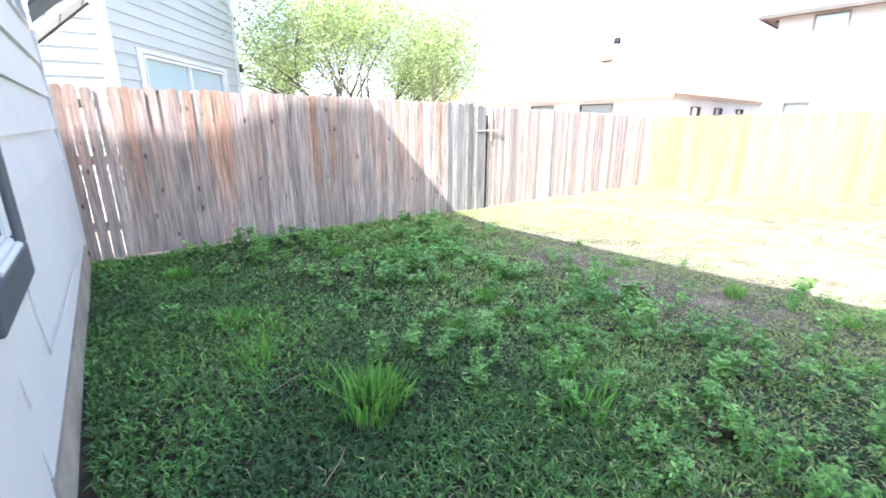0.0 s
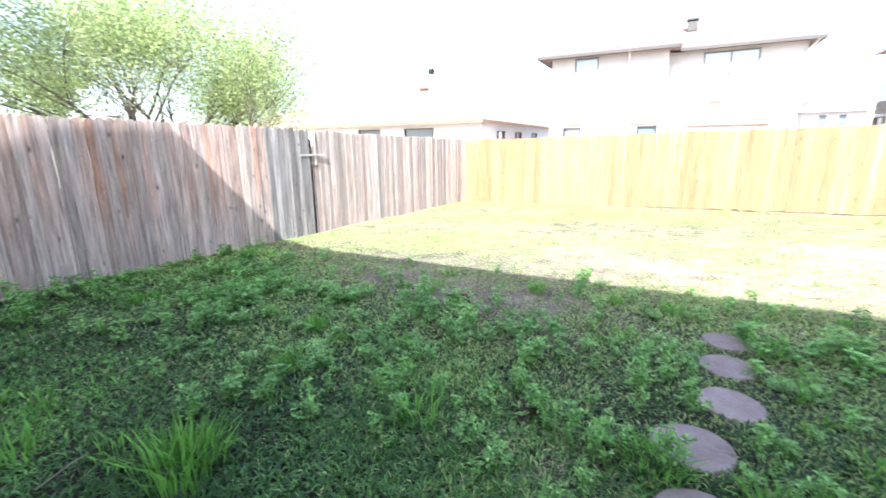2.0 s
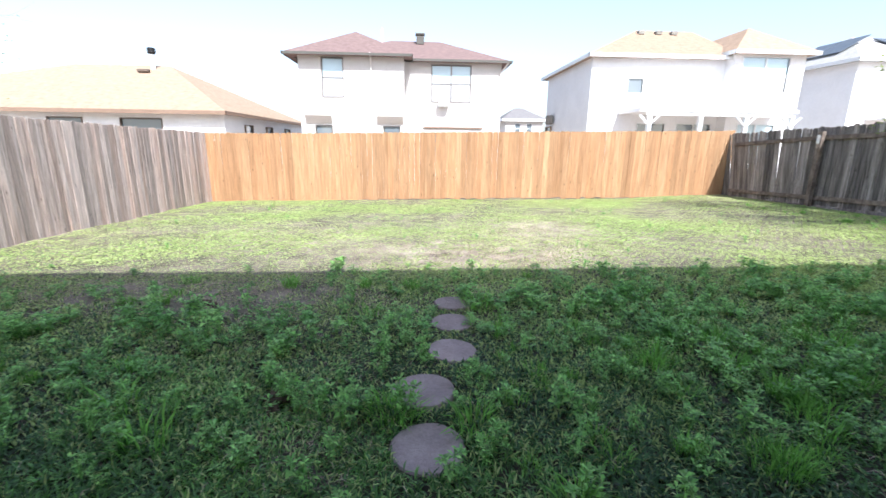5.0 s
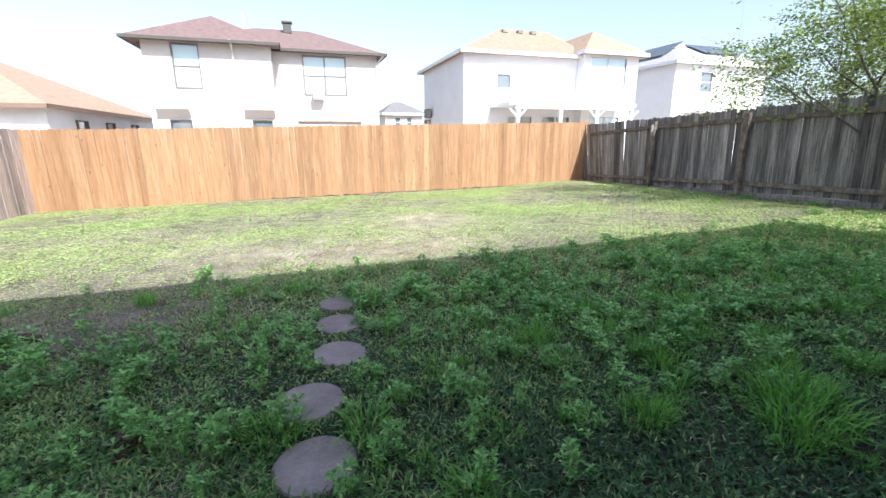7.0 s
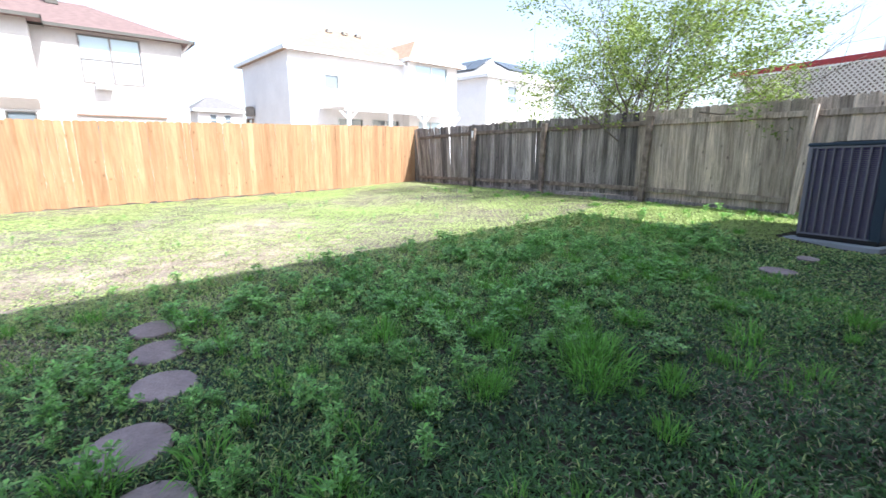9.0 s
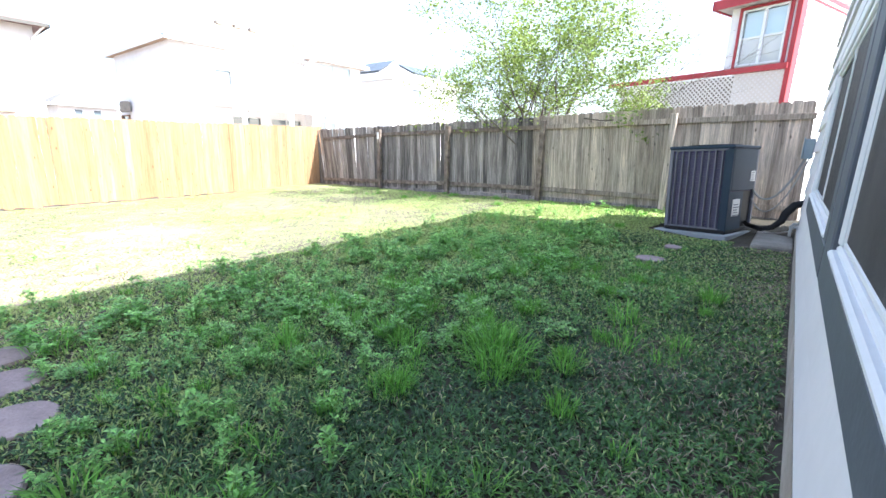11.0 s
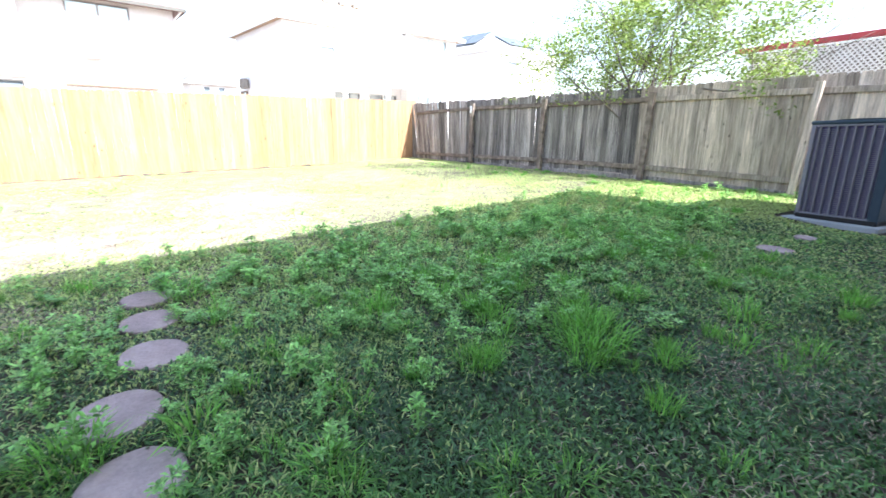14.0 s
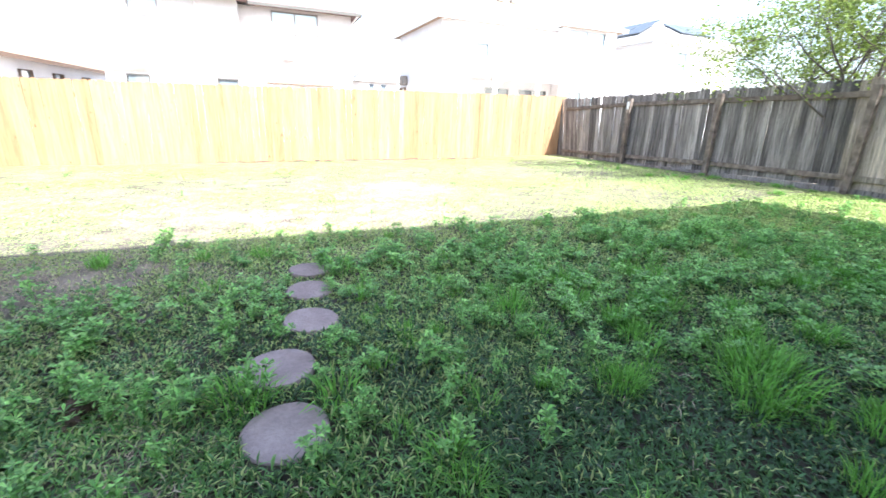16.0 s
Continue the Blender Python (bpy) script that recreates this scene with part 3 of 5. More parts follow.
# two-storey white house with the covered patio
patio_house = thing("two_storey_house", "two-storey white-sided house with tan hip roof and a covered patio", "house")
m3 = Matrix.Translation((0, 20.5, 0))
holes3 = [(10.87, 11.55, 3.65, 4.25), (11.5, 12.8, 0.2, 2.3), (13.4, 15.0, 0.2, 2.3)]
ground_box(patio_house, "wall", 9.15, 15.3, 20.5, 27.4, 5.15, M["white_siding"], holes3)
bay = [(15.68, 17.80, 3.74, 5.15), (15.9, 17.6, 0.2, 2.3)]
ground_box(patio_house, "wall", 15.3, 18.55, 19.9, 27.4, 5.3, M["white_siding"], bay)
window(patio_house, *holes3[0], m3, frame_mat="white", halves=False)
for h in holes3[1:]:
    window(patio_house, *h, m3, split=True)
window(patio_house, *bay[0], Matrix.Translation((0, 19.9, 0)), pale=True, split=True)
window(patio_house, *bay[1], Matrix.Translation((0, 19.9, 0)), pale=True, split=True)
window(patio_house, -6.6, -5.6, 1.0, 2.3, pose(9.15, 20.5, 0, 0, 0, -90) @ Matrix.Translation((0, -0.06, 0)), frame_mat="fascia_tan", halves=False)
hip_roof("roof", patio_house, 8.85, 15.9, 20.1, 27.8, 5.14, 12.6, 15.6, 24.0, 24.0, 7.1, M["tan_roof"], 0.08, "white")
hip_roof("roof", patio_house, 15.0, 18.85, 19.5, 27.8, 5.3, 16.9, 16.9, 21.6, 25.0, 6.75, M["tan_roof"], 0.08, "white")
for u in (12.4, 13.3, 14.1):
    part("roof_vent", box_bm(u, u + 0.3, 23.2, 23.5, 6.74, 6.94, None, 0.03), M["slab"], patio_house)
porch = part("patio_roof", box_bm(10.55, 17.45, 18.45, 20.48, 2.70, 2.86, None, 0.01), M["white_siding"], patio_house, "white patio cover on posts")
part("beam", box_bm(10.9, 17.35, 18.5, 18.62, 2.56, 2.70), M["white"], porch)
for x in (11.05, 13.25, 15.25, 17.25):
    part("post", box_bm(x - 0.08, x + 0.08, 18.48, 18.64, -0.8, 2.56), M["white"], porch)
    for s in (-1, 1):
        if x in (11.05, 15.25, 17.25):
            bm = bmesh.new()
            tube(bm, [(x, 18.56, 2.15), (x + s * 0.42, 18.56, 2.55)], 0.05, 6)
            part("brace", bm, M["white"], porch)
part("lean_to", box_bm(8.80, 9.1, 25.6, 26.3, 2.45, 2.95, None, 0.05), M["slab"], patio_house)

# house with the solar panels behind it
solar_house = thing("two_storey_house", "two-storey pale house with solar panels on a grey roof", "house")
ground_box(solar_house, "wall", 23.2, 30.5, 22.1, 29.0, 5.6, M["white_siding"], [(25.2, 26.1, 4.0, 5.1)], z0=-1.0)
window(solar_house, 25.2, 26.1, 4.0, 5.1, Matrix.Translation((0, 22.1, 0)))
hip_roof("roof", solar_house, 22.8, 31.0, 21.7, 29.5, 5.55, 25.9, 28.5, 25.6, 25.6, 7.45, M["grey_roof"], 0.10, "white")
for x in (27.0, 28.0, 29.0):
    part("solar_panel", box_bm(-0.48, 0.48, -0.95, 0.95, 0.02, 0.07, pose(x, 24.1, 5.65 + 2.4 * 0.462 + 0.06, 24.8, 0, 0)), M["solar"], solar_house, "dark blue solar panel")
for y in (24.6, 26.2):
    part("solar_panel", box_bm(-0.9, 0.9, -0.75, 0.75, 0.02, 0.07, pose(24.5, y, 5.65 + 1.7 * 0.58 + 0.06, 0, -30.1, 0)), M["solar"], solar_house, "dark blue solar panel")
part("lean_to_roof", box_bm(24.2, 30.5, 20.6, 22.08, 2.72, 2.84, None, 0.01), M["white_siding"], solar_house, "white patio cover")

# far houses in the gap
far_house = thing("far_house", "small pale two-storey house far beyond the fences", "house")
ground_box(far_house, "wall", 10.0, 13.8, 45.0, 52.0, 3.6, M["stucco"], [(11.0, 11.5, 2.4, 3.3), (12.2, 12.7, 2.4, 3.3)], z0=-1)
for u in (11.0, 12.2):
    window(far_house, u, u + 0.5, 2.4, 3.3, Matrix.Translation((0, 45, 0)))
hip_roof("roof", far_house, 9.6, 14.2, 44.6, 52.4, 3.6, 11.4, 12.2, 47.5, 47.5, 5.0, M["far_roof"], 0.15, "white")
far_house_b = thing("far_house", "grey-roofed house far beyond the fences", "house")
ground_box(far_house_b, "wall", 5.0, 10.5, 58.0, 66.0, 4.3, M["stucco"], z0=-1)
hip_roof("roof", far_house_b, 4.6, 11.0, 57.6, 66.4, 4.3, 6.5, 9.0, 61, 61, 6.0, M["far_roof"], 0.15, "white")

# grey-sided neighbour past the side fence
grey_house = thing("grey_house", "grey lap-sided neighbour house with a white-framed window", "house")
NP = (-7.5, 0.98)
mh = turned(NP, 140)                       # along the window wall, outward -y
mlit = turned(NP, 78)                      # the sunlit wall of the same corner
GW = (0.85, 3.64, 0.95, 2.39)
bm = bmesh.new()
wall_cells(bm, 0, 4.5, -0.5, 6.2, [GW], 0.0, 0.2, mh)
part("wall", bm, M["grey_siding"], grey_house)
bm = bmesh.new()
box(bm, 0.3, 4.48, 0.6, 6.5, -0.5, 6.15, mh)
part("wall", bm, M["grey_siding"], grey_house)
window(grey_house, *GW, mh @ Matrix.Translation((0, -0.03, 0)), pale=True, split=True, halves=False)
for a, b, c, d in ((0.66, 0.785, 0.85, 2.53), (3.705, 3.83, 0.85, 2.53), (0.785, 3.705, 2.455, 2.53)):
    part("casing", box_bm(a, b, -0.058, 0.0, c, d, mh, 0.004), M["white"], grey_house)
for k in range(30):
    z = 0.2 + 0.2 * k
    for u0, u1 in ([(0, 4.5)] if z > 2.45 or z < 0.75 else [(0, 0.65), (3.84, 4.5)]):
        bm = bmesh.new()
        vs = box(bm, u0, u1, -0.006, 0.0, z, z + 0.212, mh)
        for v in (vs[0], vs[1]):
            v.co = v.co + (mh.to_3x3() @ Vector((0, -0.034, 0)))
        part("siding_board", bm, M["grey_siding"], grey_house)
    bm = bmesh.new()
    vs = box(bm, -6.5, 0.0, -0.006, 0.0, z, z + 0.212, mlit)
    for v in (vs[0], vs[1]):
        v.co = v.co + (mlit.to_3x3() @ Vector((0, -0.034, 0)))
    part("siding_board", bm, M["grey_siding"], grey_house)
part("wall", box_bm(-6.5, -0.05, 0.02, 0.3, -0.5, 6.15, mlit), M["grey_siding"], grey_house)
part("corner_board", box_bm(4.44, 4.60, -0.045, 0.1, -0.5, 6.2, mh), M["white"], grey_house)
part("corner_board", box_bm(-0.045, 0.12, -0.05, 0.06, -0.5, 6.2, mh), M["white"], grey_house)
part("security_lamp", box_bm(4.56, 4.76, -0.06, 0.1, 2.55, 2.75, mh, 0.02), M["black"], grey_house)

# red-trimmed neighbour past the grey fence
red_house = thing("red_trimmed_house", "white-sided neighbour house with red trim, bay window and lattice screen", "house")
RP = (14.0, 0.64)
ma = turned(RP, 70) @ pose(0, 0, 0, 0, 0, 180)   # outward -y is towards the yard; x runs back along the wall
bm = bmesh.new()
wall_cells(bm, -1.36, 0, 3.2, 4.6, [(-1.06, -0.22, 3.30, 4.42)], 0.0, 0.2, ma)
part("wall", bm, M["white_siding"], red_house)
window(red_house, -1.06, -0.22, 3.30, 4.42, ma, pale=True, split=True)
mb = turned(RP, -20)
for k in range(34):
    z = 0.0 + 0.19 * k
    bm = bmesh.new()
    vs = box(bm, 0.06, 5.0, -0.006, 0.0, z, z + 0.2, mb)
    for v in (vs[0], vs[1]):
        v.co = v.co + (mb.to_3x3() @ Vector((0, -0.034, 0)))
    part("siding_board", bm, M["white_siding"], red_house)
part("wall", box_bm(0.22, 5.0, 0.0, 1.2, 0.0, 6.5, mb), M["white_siding"], red_house)
for a, b, c, d in ((-0.04, 0.20, 2.0, 6.5),):
    part("corner_board", box_bm(a, b, -0.05, 0.05, c, d, mb, 0.005), M["red_trim"], red_house)
for a, b, c, d in ((-1.17, -1.115, 3.22, 4.5), (-0.165, -0.1, 3.22, 4.5), (-1.17, -0.1, 4.475, 4.53)):
    part("trim_board", box_bm(a, b, -0.045, 0.0, c, d, ma, 0.004), M["red_trim"], red_house)
part("trim_board", box_bm(-4.6, 0.0, -0.10, 0.02, 3.10, 3.22, ma, 0.004), M["red_trim"], red_house)
hip_roof("roof", red_house, -1.6, 0.0, -0.35, 3.0, 4.58, -0.7, -0.7, 1.0, 2.0, 5.3, M["grey_roof"], 0.12, "red_trim", ma)
screen = new("lattice_screen")
screen.parent = red_house
tagged(screen, "white diagonal lattice screen")
bm = bmesh.new()
for k in range(-10, 44):
    for s in (1, -1):
        u = -4.4 + 0.11 * k
        a0, a1 = (u, 2.2), (u + s * 0.9, 3.1)
        pts = []
        for (p, q) in (a0, a1):
            pts.append((p, q))
        (p0, q0), (p1, q1) = pts
        if s < 0:
            p0, p1 = p0 + 0.9, p1 + 0.9
        lo_t, hi_t = 0.0, 1.0
        dx = p1 - p0
        for lim, sgn in ((-4.4, 1), (0.0, -1)):
            if dx * sgn > 0:
                lo_t = max(lo_t, (lim - p0) / dx)
            else:
                hi_t = min(hi_t, (lim - p0) / dx)
        if hi_t - lo_t < 0.03:
            continue
        A = Vector((p0 + dx * lo_t, 0, q0 + (q1 - q0) * lo_t))
        B = Vector((p0 + dx * hi_t, 0, q0 + (q1 - q0) * hi_t))
        y = -0.03 if s > 0 else -0.022
        n = Vector((-(B - A).z, 0, (B - A).x)).normalized() * 0.018
        vs = [bm.verts.new(ma @ (c + Vector((0, y, 0)))) for c in (A - n, B - n, B + n, A + n)]
        bm.faces.new(vs)
part("lattice", bm, M["lattice"], screen)
# dark sheet added behind the lattice to put shade into its holes
part("backing", box_bm(-4.4, 0.0, 0.3, 0.32, 2.0, 3.1, ma), M["fascia"], screen)


# ---- fences ----
def board_mesh(name, w, high, material, dog=0.03, lean=0.0):
    """A dog-eared picket, foot at the origin, 16 mm thick, outward -y."""
    bm = bmesh.new()
    prism(bm, [(-w / 2, 0), (w / 2, 0), (w / 2 + lean, high - dog), (w / 2 - dog + lean, high), (-w / 2 + dog + lean, high), (-w / 2 + lean, high - dog)], -0.008, 0.008)
    me = bpy.data.meshes.new(name)
    bm.to_mesh(me)
    bm.free()
    me.materials.append(material)
    return me


def fence_run(parent, rnd, start, end, base, top, az, origin, material, pitch=0.142, gap=(0.0, 0.005), tilt=0.14, wobble=0.012, skip=(), height_jit=0.012, dog=0.03, slits=0.0, lean=None):
    """Pickets from start to end along the run; base(u) and top(u) give the heights."""
    m = turned(origin, az)
    shapes = {}
    u = start
    while u < end - 0.05:
        w = min(pitch - rnd.uniform(*gap) - (slits if 0.55 < u - start < 0.98 else 0.0), end - u)
        z0, z1 = base(u + w / 2) - 0.03 + rnd.uniform(-0.015, 0.02), top(u + w / 2) + rnd.uniform(-height_jit, height_jit)
        key = (round(w, 3), round((z1 - z0) / 0.02))
        if key not in shapes:
            shapes[key] = board_mesh("board", key[0], key[1] * 0.02, material, dog)
        ob = new("board", shapes[key])
        ob.parent = parent
        ob.matrix_basis = m @ pose(u + w / 2, rnd.uniform(-wobble, wobble) * 0.5, z1 - key[1] * 0.02, rnd.gauss(0, tilt * 0.5), rnd.gauss(0, tilt) + (lean(u) if lean else 0.0), rnd.gauss(0, 1.5))
        u += pitch


def steps(*pairs):
    xs, zs = zip(*pairs)
    return lambda u: float(np.interp(u, xs, zs))


def rail(parent, m, u0, u1, z0, z1, y0, y1, high, material, name="rail"):
    bm = bmesh.new()
    vs = box(bm, u0, u1, y0, y1, 0, high)
    for v in vs:
        v.co.z += z0 + (z1 - z0) * (v.co.x - u0) / (u1 - u0)
    bmesh.ops.transform(bm, matrix=m, verts=bm.verts[:])
    bmesh.ops.bevel(bm, geom=bm.edges[:], offset=0.005, segments=1, affect="EDGES")
    return part(name, bm, material, parent)


rnd = random.Random(5)
left_top = steps((0, 1.66), (3.4, 1.655), (5.2, 1.615), (8.1, 1.553), (12.2, 1.49))
left_base = steps((0, 0.05), (1.5, -0.005), (3.0, -0.06), (5.0, -0.15), (8.0, -0.2), (12.2, -0.31))
side_fence = thing("fence", "weathered red-grey dog-eared picket fence between the houses", "fence")
ms = turned((XL, 0.10), 90)
fence_run(side_fence, rnd, -0.6, 4.85, left_base, left_top, 90, (XL, 0.10), M["old_wood"], pitch=0.101, gap=(0.0, 0.004), slits=0.007, tilt=0.12, dog=0.022)
far_side_fence = thing("fence", "greyed pinkish picket fence running on to the back corner", "fence")
fence_run(far_side_fence, rnd, 5.82, 12.08, left_base, left_top, 90, (XL, 0.10), M["pink_wood"], pitch=0.101, dog=0.022)
for f, a, b in ((side_fence, 0.0, 4.85), (far_side_fence, 5.85, 12.0)):
    for h in (0.25, 0.9, 1.42):
        rail(f, ms, a, b, left_base(a) + h, left_base(b) + h, 0.012, 0.05, 0.085, M["old_wood"])
    for u in np.arange(a + 0.05, b, 2.4):
        rail(f, ms, u, u + 0.09, left_base(u) - 0.1, left_base(u) - 0.1, 0.055, 0.145, 1.7, M["old_wood"], "post")
gate = thing("gate", "narrow grey picket gate with a steel latch in the side fence", "gate")
fence_run(gate, rnd, 4.80, 5.68, left_base, steps((4.8, 1.63), (5.3, 1.63), (5.7, 1.58)), 90, (XL + 0.03, 0.10), M["gate_wood"], pitch=0.115)
mgate = turned((XL + 0.03, 0.10), 90)
for h in (0.3, 1.35):
    rail(gate, mgate, 4.87, 5.66, left_base(5) + h, left_base(5.6) + h, 0.012, 0.05, 0.085, M["gate_wood"])
# black strip added behind the gate's gap to put its darkness in
rail(gate, ms, 5.70, 5.79, left_base(5.7) - 0.1, left_base(5.7) - 0.1, 0.02, 0.11, 1.72, M["black"], "post")
scrap = thing("wood_scrap", "pale torn scrap of wood hanging on a grey fence post", "wood scrap")
latch = thing("gate_latch", "pale steel slide latch bolted across the gate gap", "latch")
part("bar", box_bm(5.46, 6.06, -0.05, -0.03, 1.185, 1.21, ms, 0.004), M["steel"], latch)
part("plate", box_bm(5.80, 5.85, -0.03, -0.012, 1.02, 1.58, ms, 0.004), M["steel"], latch)

back_top = steps((-4.2, 1.49), (-2.3, 1.50), (3.4, 1.62), (7.6, 1.70), (10.2, 1.75))
back_base = steps((-4.2, -0.33), (-1.0, -0.24), (3.4, -0.15), (7.5, -0.11), (10.2, -0.06))
back_fence = thing("fence", "new orange cedar picket fence along the back of the yard", "fence")
fence_run(back_fence, rnd, XL - 0.04, XR + 0.12, back_base, back_top, 0, (0, YB), M["new_wood"], gap=(0.0, 0.003), tilt=0.12, height_jit=0.008, dog=0.025)
mback = turned((0, YB), 0)
for h in (0.25, 0.85, 1.45):
    rail(back_fence, mback, XL, XR, back_base(XL) + h, back_base(XR) + h, 0.012, 0.05, 0.085, M["new_wood"])

right_top = steps((0, 2.06), (1.3, 2.03), (2.2, 2.0), (3.1, 1.97), (5.6, 1.87), (8.2, 1.79), (10.2, 1.72), (12.2, 1.68))
right_base = steps((0, 0.30), (2.0, 0.31), (5.5, 0.27), (8.0, 0.16), (10.2, 0.06), (12.2, -0.03))
right_lean = steps((0, 2.0), (1.9, 3.2), (4.3, 3.0), (6.8, 2.0), (9.2, 1.2), (10.2, 4.0), (11.2, 9.0), (12.2, 10.0))     # the old pickets have slumped sideways
grey_fence = thing("fence", "old grey picket fence seen from its post-and-rail side", "fence")
mr = turned((XR, 0.0), 90)          # u runs with y, the yard lies to its left
fence_run(grey_fence, rnd, 4.55, 12.17, right_base, right_top, 90, (XR, 0.0), M["grey_wood"], pitch=0.128, gap=(-0.006, 0.005), tilt=0.25, height_jit=0.02, lean=right_lean)
fence_run(grey_fence, rnd, 0.02, 4.55, right_base, right_top, 90, (XR, 0.0), M["tan_wood"], gap=(-0.009, -0.004), tilt=0.1, lean=right_lean)
posts = [0.05, 1.93, 4.36, 6.85, 9.25, 11.9]
for a, b in zip(posts, posts[1:]):
    wood = M["rail_wood"] if a > 4 else M["tan_wood"]
    rail(grey_fence, mr, a, b, right_top(a) - 0.27, right_top(b) - (0.36 if b > 11 else 0.27), 0.012, 0.055, 0.09, wood)
    rail(grey_fence, mr, a, b, right_base(a) + 0.10, right_base(b) + 0.10, 0.01, 0.048, 0.09, wood)
    rail(grey_fence, mr, a, b, right_base(a) - 0.17, right_base(b) - 0.17, -0.02, 0.018, 0.15, M["grey_wood"], "kickboard")
for u in posts[1:-1]:
    rail(grey_fence, mr, u - 0.05, u + 0.05, ground_z(XR, u) - 0.05, ground_z(XR, u) - 0.05, 0.05, 0.14, right_top(u) - ground_z(XR, u) - 0.05, M["tan_wood"] if u < 3 else M["rail_wood"], "post")
part("splinter", box_bm(9.23, 9.30, 0.142, 0.155, 1.40, 1.58, mr, 0.003), M["label"], scrap)
part("splinter", box_bm(9.245, 9.285, 0.142, 0.152, 1.30, 1.398, mr, 0.003), M["tan_wood"], scrap)

# ---- stepping stones ----
def stone_mesh(seed, r):
    rs = random.Random(seed)
    bm = bmesh.new()
    n = 40
    prof = [(1.0, -0.05), (1.0, 0.010), (0.985, 0.022), (0.95, 0.028), (0.6, 0.029), (0.25, 0.030)]
    rings = []
    ph = [rs.uniform(0, 6.28) for _ in range(3)]
    for f, z in prof:
        rings.append([bm.verts.new((r * f * (1 + 0.012 * math.sin(3 * a + ph[0]) + 0.008 * math.sin(7 * a + ph[1])) * math.cos(a),
                                    r * f * (1 + 0.012 * math.sin(3 * a + ph[0]) + 0.008 * math.sin(7 * a + ph[1])) * math.sin(a),
                                    z + rs.uniform(-0.0012, 0.0012))) for a in (2 * math.pi * k / n for k in range(n))])
    for a, b in zip(rings, rings[1:]):
        for k in range(n):
            bm.faces.new((a[k], a[(k + 1) % n], b[(k + 1) % n], b[k]))
    bm.faces.new(rings[-1])
    bm.faces.new(rings[0][::-1])
    return bm


STONES = [(1.52, 1.77, 0.165), (1.505, 2.20, 0.168), (1.69, 2.66, 0.155), (1.72, 3.16, 0.155), (1.75, 3.58, 0.145), (6.58, 1.25, 0.16), (7.30, 1.17, 0.10)]
for k, (x, y, r) in enumerate(STONES):
    bm = stone_mesh(k, r)
    if k == 4:
        for v in bm.verts:
            v.co.z += 0.006 * (1 if v.co.x * 0.6 + v.co.y > 0.02 else 0)
    s = part("stepping_stone", bm, M["stone"])
    tagged(s, "round reddish-brown concrete stepping stone sunk in the grass" if k < 4 else ("cracked round stepping stone half covered by weeds" if k == 4 else "small round stepping stone beside the air conditioner"), "stepping stone", "stepping stones")
    s.matrix_basis = pose(x, y, soil_z(x, y) - 0.006, random.Random(k).uniform(-2, 2), random.Random(k + 9).uniform(-2, 2), 40 * k)

# ---- soil mounds ----
def mound(seed, r):
    """A heap of crumbly clods."""
    rs = random.Random(seed)
    bm = bmesh.new()
    for k in range(46):
        a, q = rs.uniform(0, 6.28), r * math.sqrt(rs.random())
        c = rs.uniform(0.010, 0.026)
        m = Matrix.Translation((q * math.cos(a), q * math.sin(a), 0.055 * (1 - (q / r) ** 2) - 0.006)) @ Euler((rs.uniform(0, 3), rs.uniform(0, 3), 0)).to_matrix().to_4x4()
        bmesh.ops.create_icosphere(bm, subdivisions=1, radius=c, matrix=m @ Matrix.Diagonal((1.3, 1.0, 0.8, 1)))
    for v in bm.verts:
        v.co += Vector((rs.uniform(-1, 1), rs.uniform(-1, 1), rs.uniform(-1, 1))) * 0.003
    return bm


for k, (x, y, r) in enumerate(MOUNDS):
    ob = tagged(part("soil_mound", mound(90 + k, r), M["clod"]), "small heap of crumbly dark brown soil in the grass", "soil mound", "soil mounds")
    ob.matrix_basis = pose(x, y, soil_z(x, y), 0, 0, 50 * k)

# ---- twigs ----
for x0, y0, x1, y1, z in ((4.05, 0.72, 4.42, 0.60, 0.035), (4.28, 0.78, 4.55, 0.83, 0.03), (-0.05, 0.68, -0.22, 0.86, 0.04), (-0.75, 0.74, -0.86, 0.98, 0.035)):
    bm = bmesh.new()
    bend = 0.02
    tube(bm, [(x0, y0, soil_z(x0, y0) + z), (0.5 * (x0 + x1) + bend, 0.5 * (y0 + y1) + bend, soil_z(x0, y0) + z + 0.012), (x1, y1, soil_z(x1, y1) + 0.01)], [0.0035, 0.003, 0.002], 6)
    tagged(part("twig", bm, M["straw"]), "thin pale dry stalk lying across the grass", "twig", "dry stalks")

# ---- air conditioner ----
AZ = -16
AK = (8.29, 0.75)
mac = pose(AK[0], AK[1], 0, -3.1, 0, AZ)     # the pad has settled away from the house
S = 0.82
zb, zt = 0.22, 1.377
pad = tagged(part("ac_pad", box_bm(-0.10, S + 0.08, -0.06, S + 0.10, 0.10, 0.205, mac, 0.012), M["pad"]), "grey composite equipment pad on the soil", "pad")
slab_ob = tagged(part("concrete_slab", box_bm(7.75, 9.3, 0.04, 0.44, 0.02, 0.222, None, 0.015), M["slab"]), "weathered concrete slab strip by the house wall", "slab")
ac = thing("air_conditioner", "blue-grey outdoor air conditioner with ribbed coil guard", "air conditioner")
part("base_pan", box_bm(0.0, S, 0.0, S, zb - 0.015, zb + 0.05, mac, 0.012), M["black"], ac)
part("coil", box_bm(0.035, S - 0.035, 0.035, S - 0.035, zb + 0.05, zt - 0.04, mac), M["ac_coil"], ac)
part("fan_top", box_bm(-0.012, S + 0.012, -0.012, S + 0.012, zt - 0.045, zt, mac, 0.014), M["ac_metal"], ac)
bm = bmesh.new()
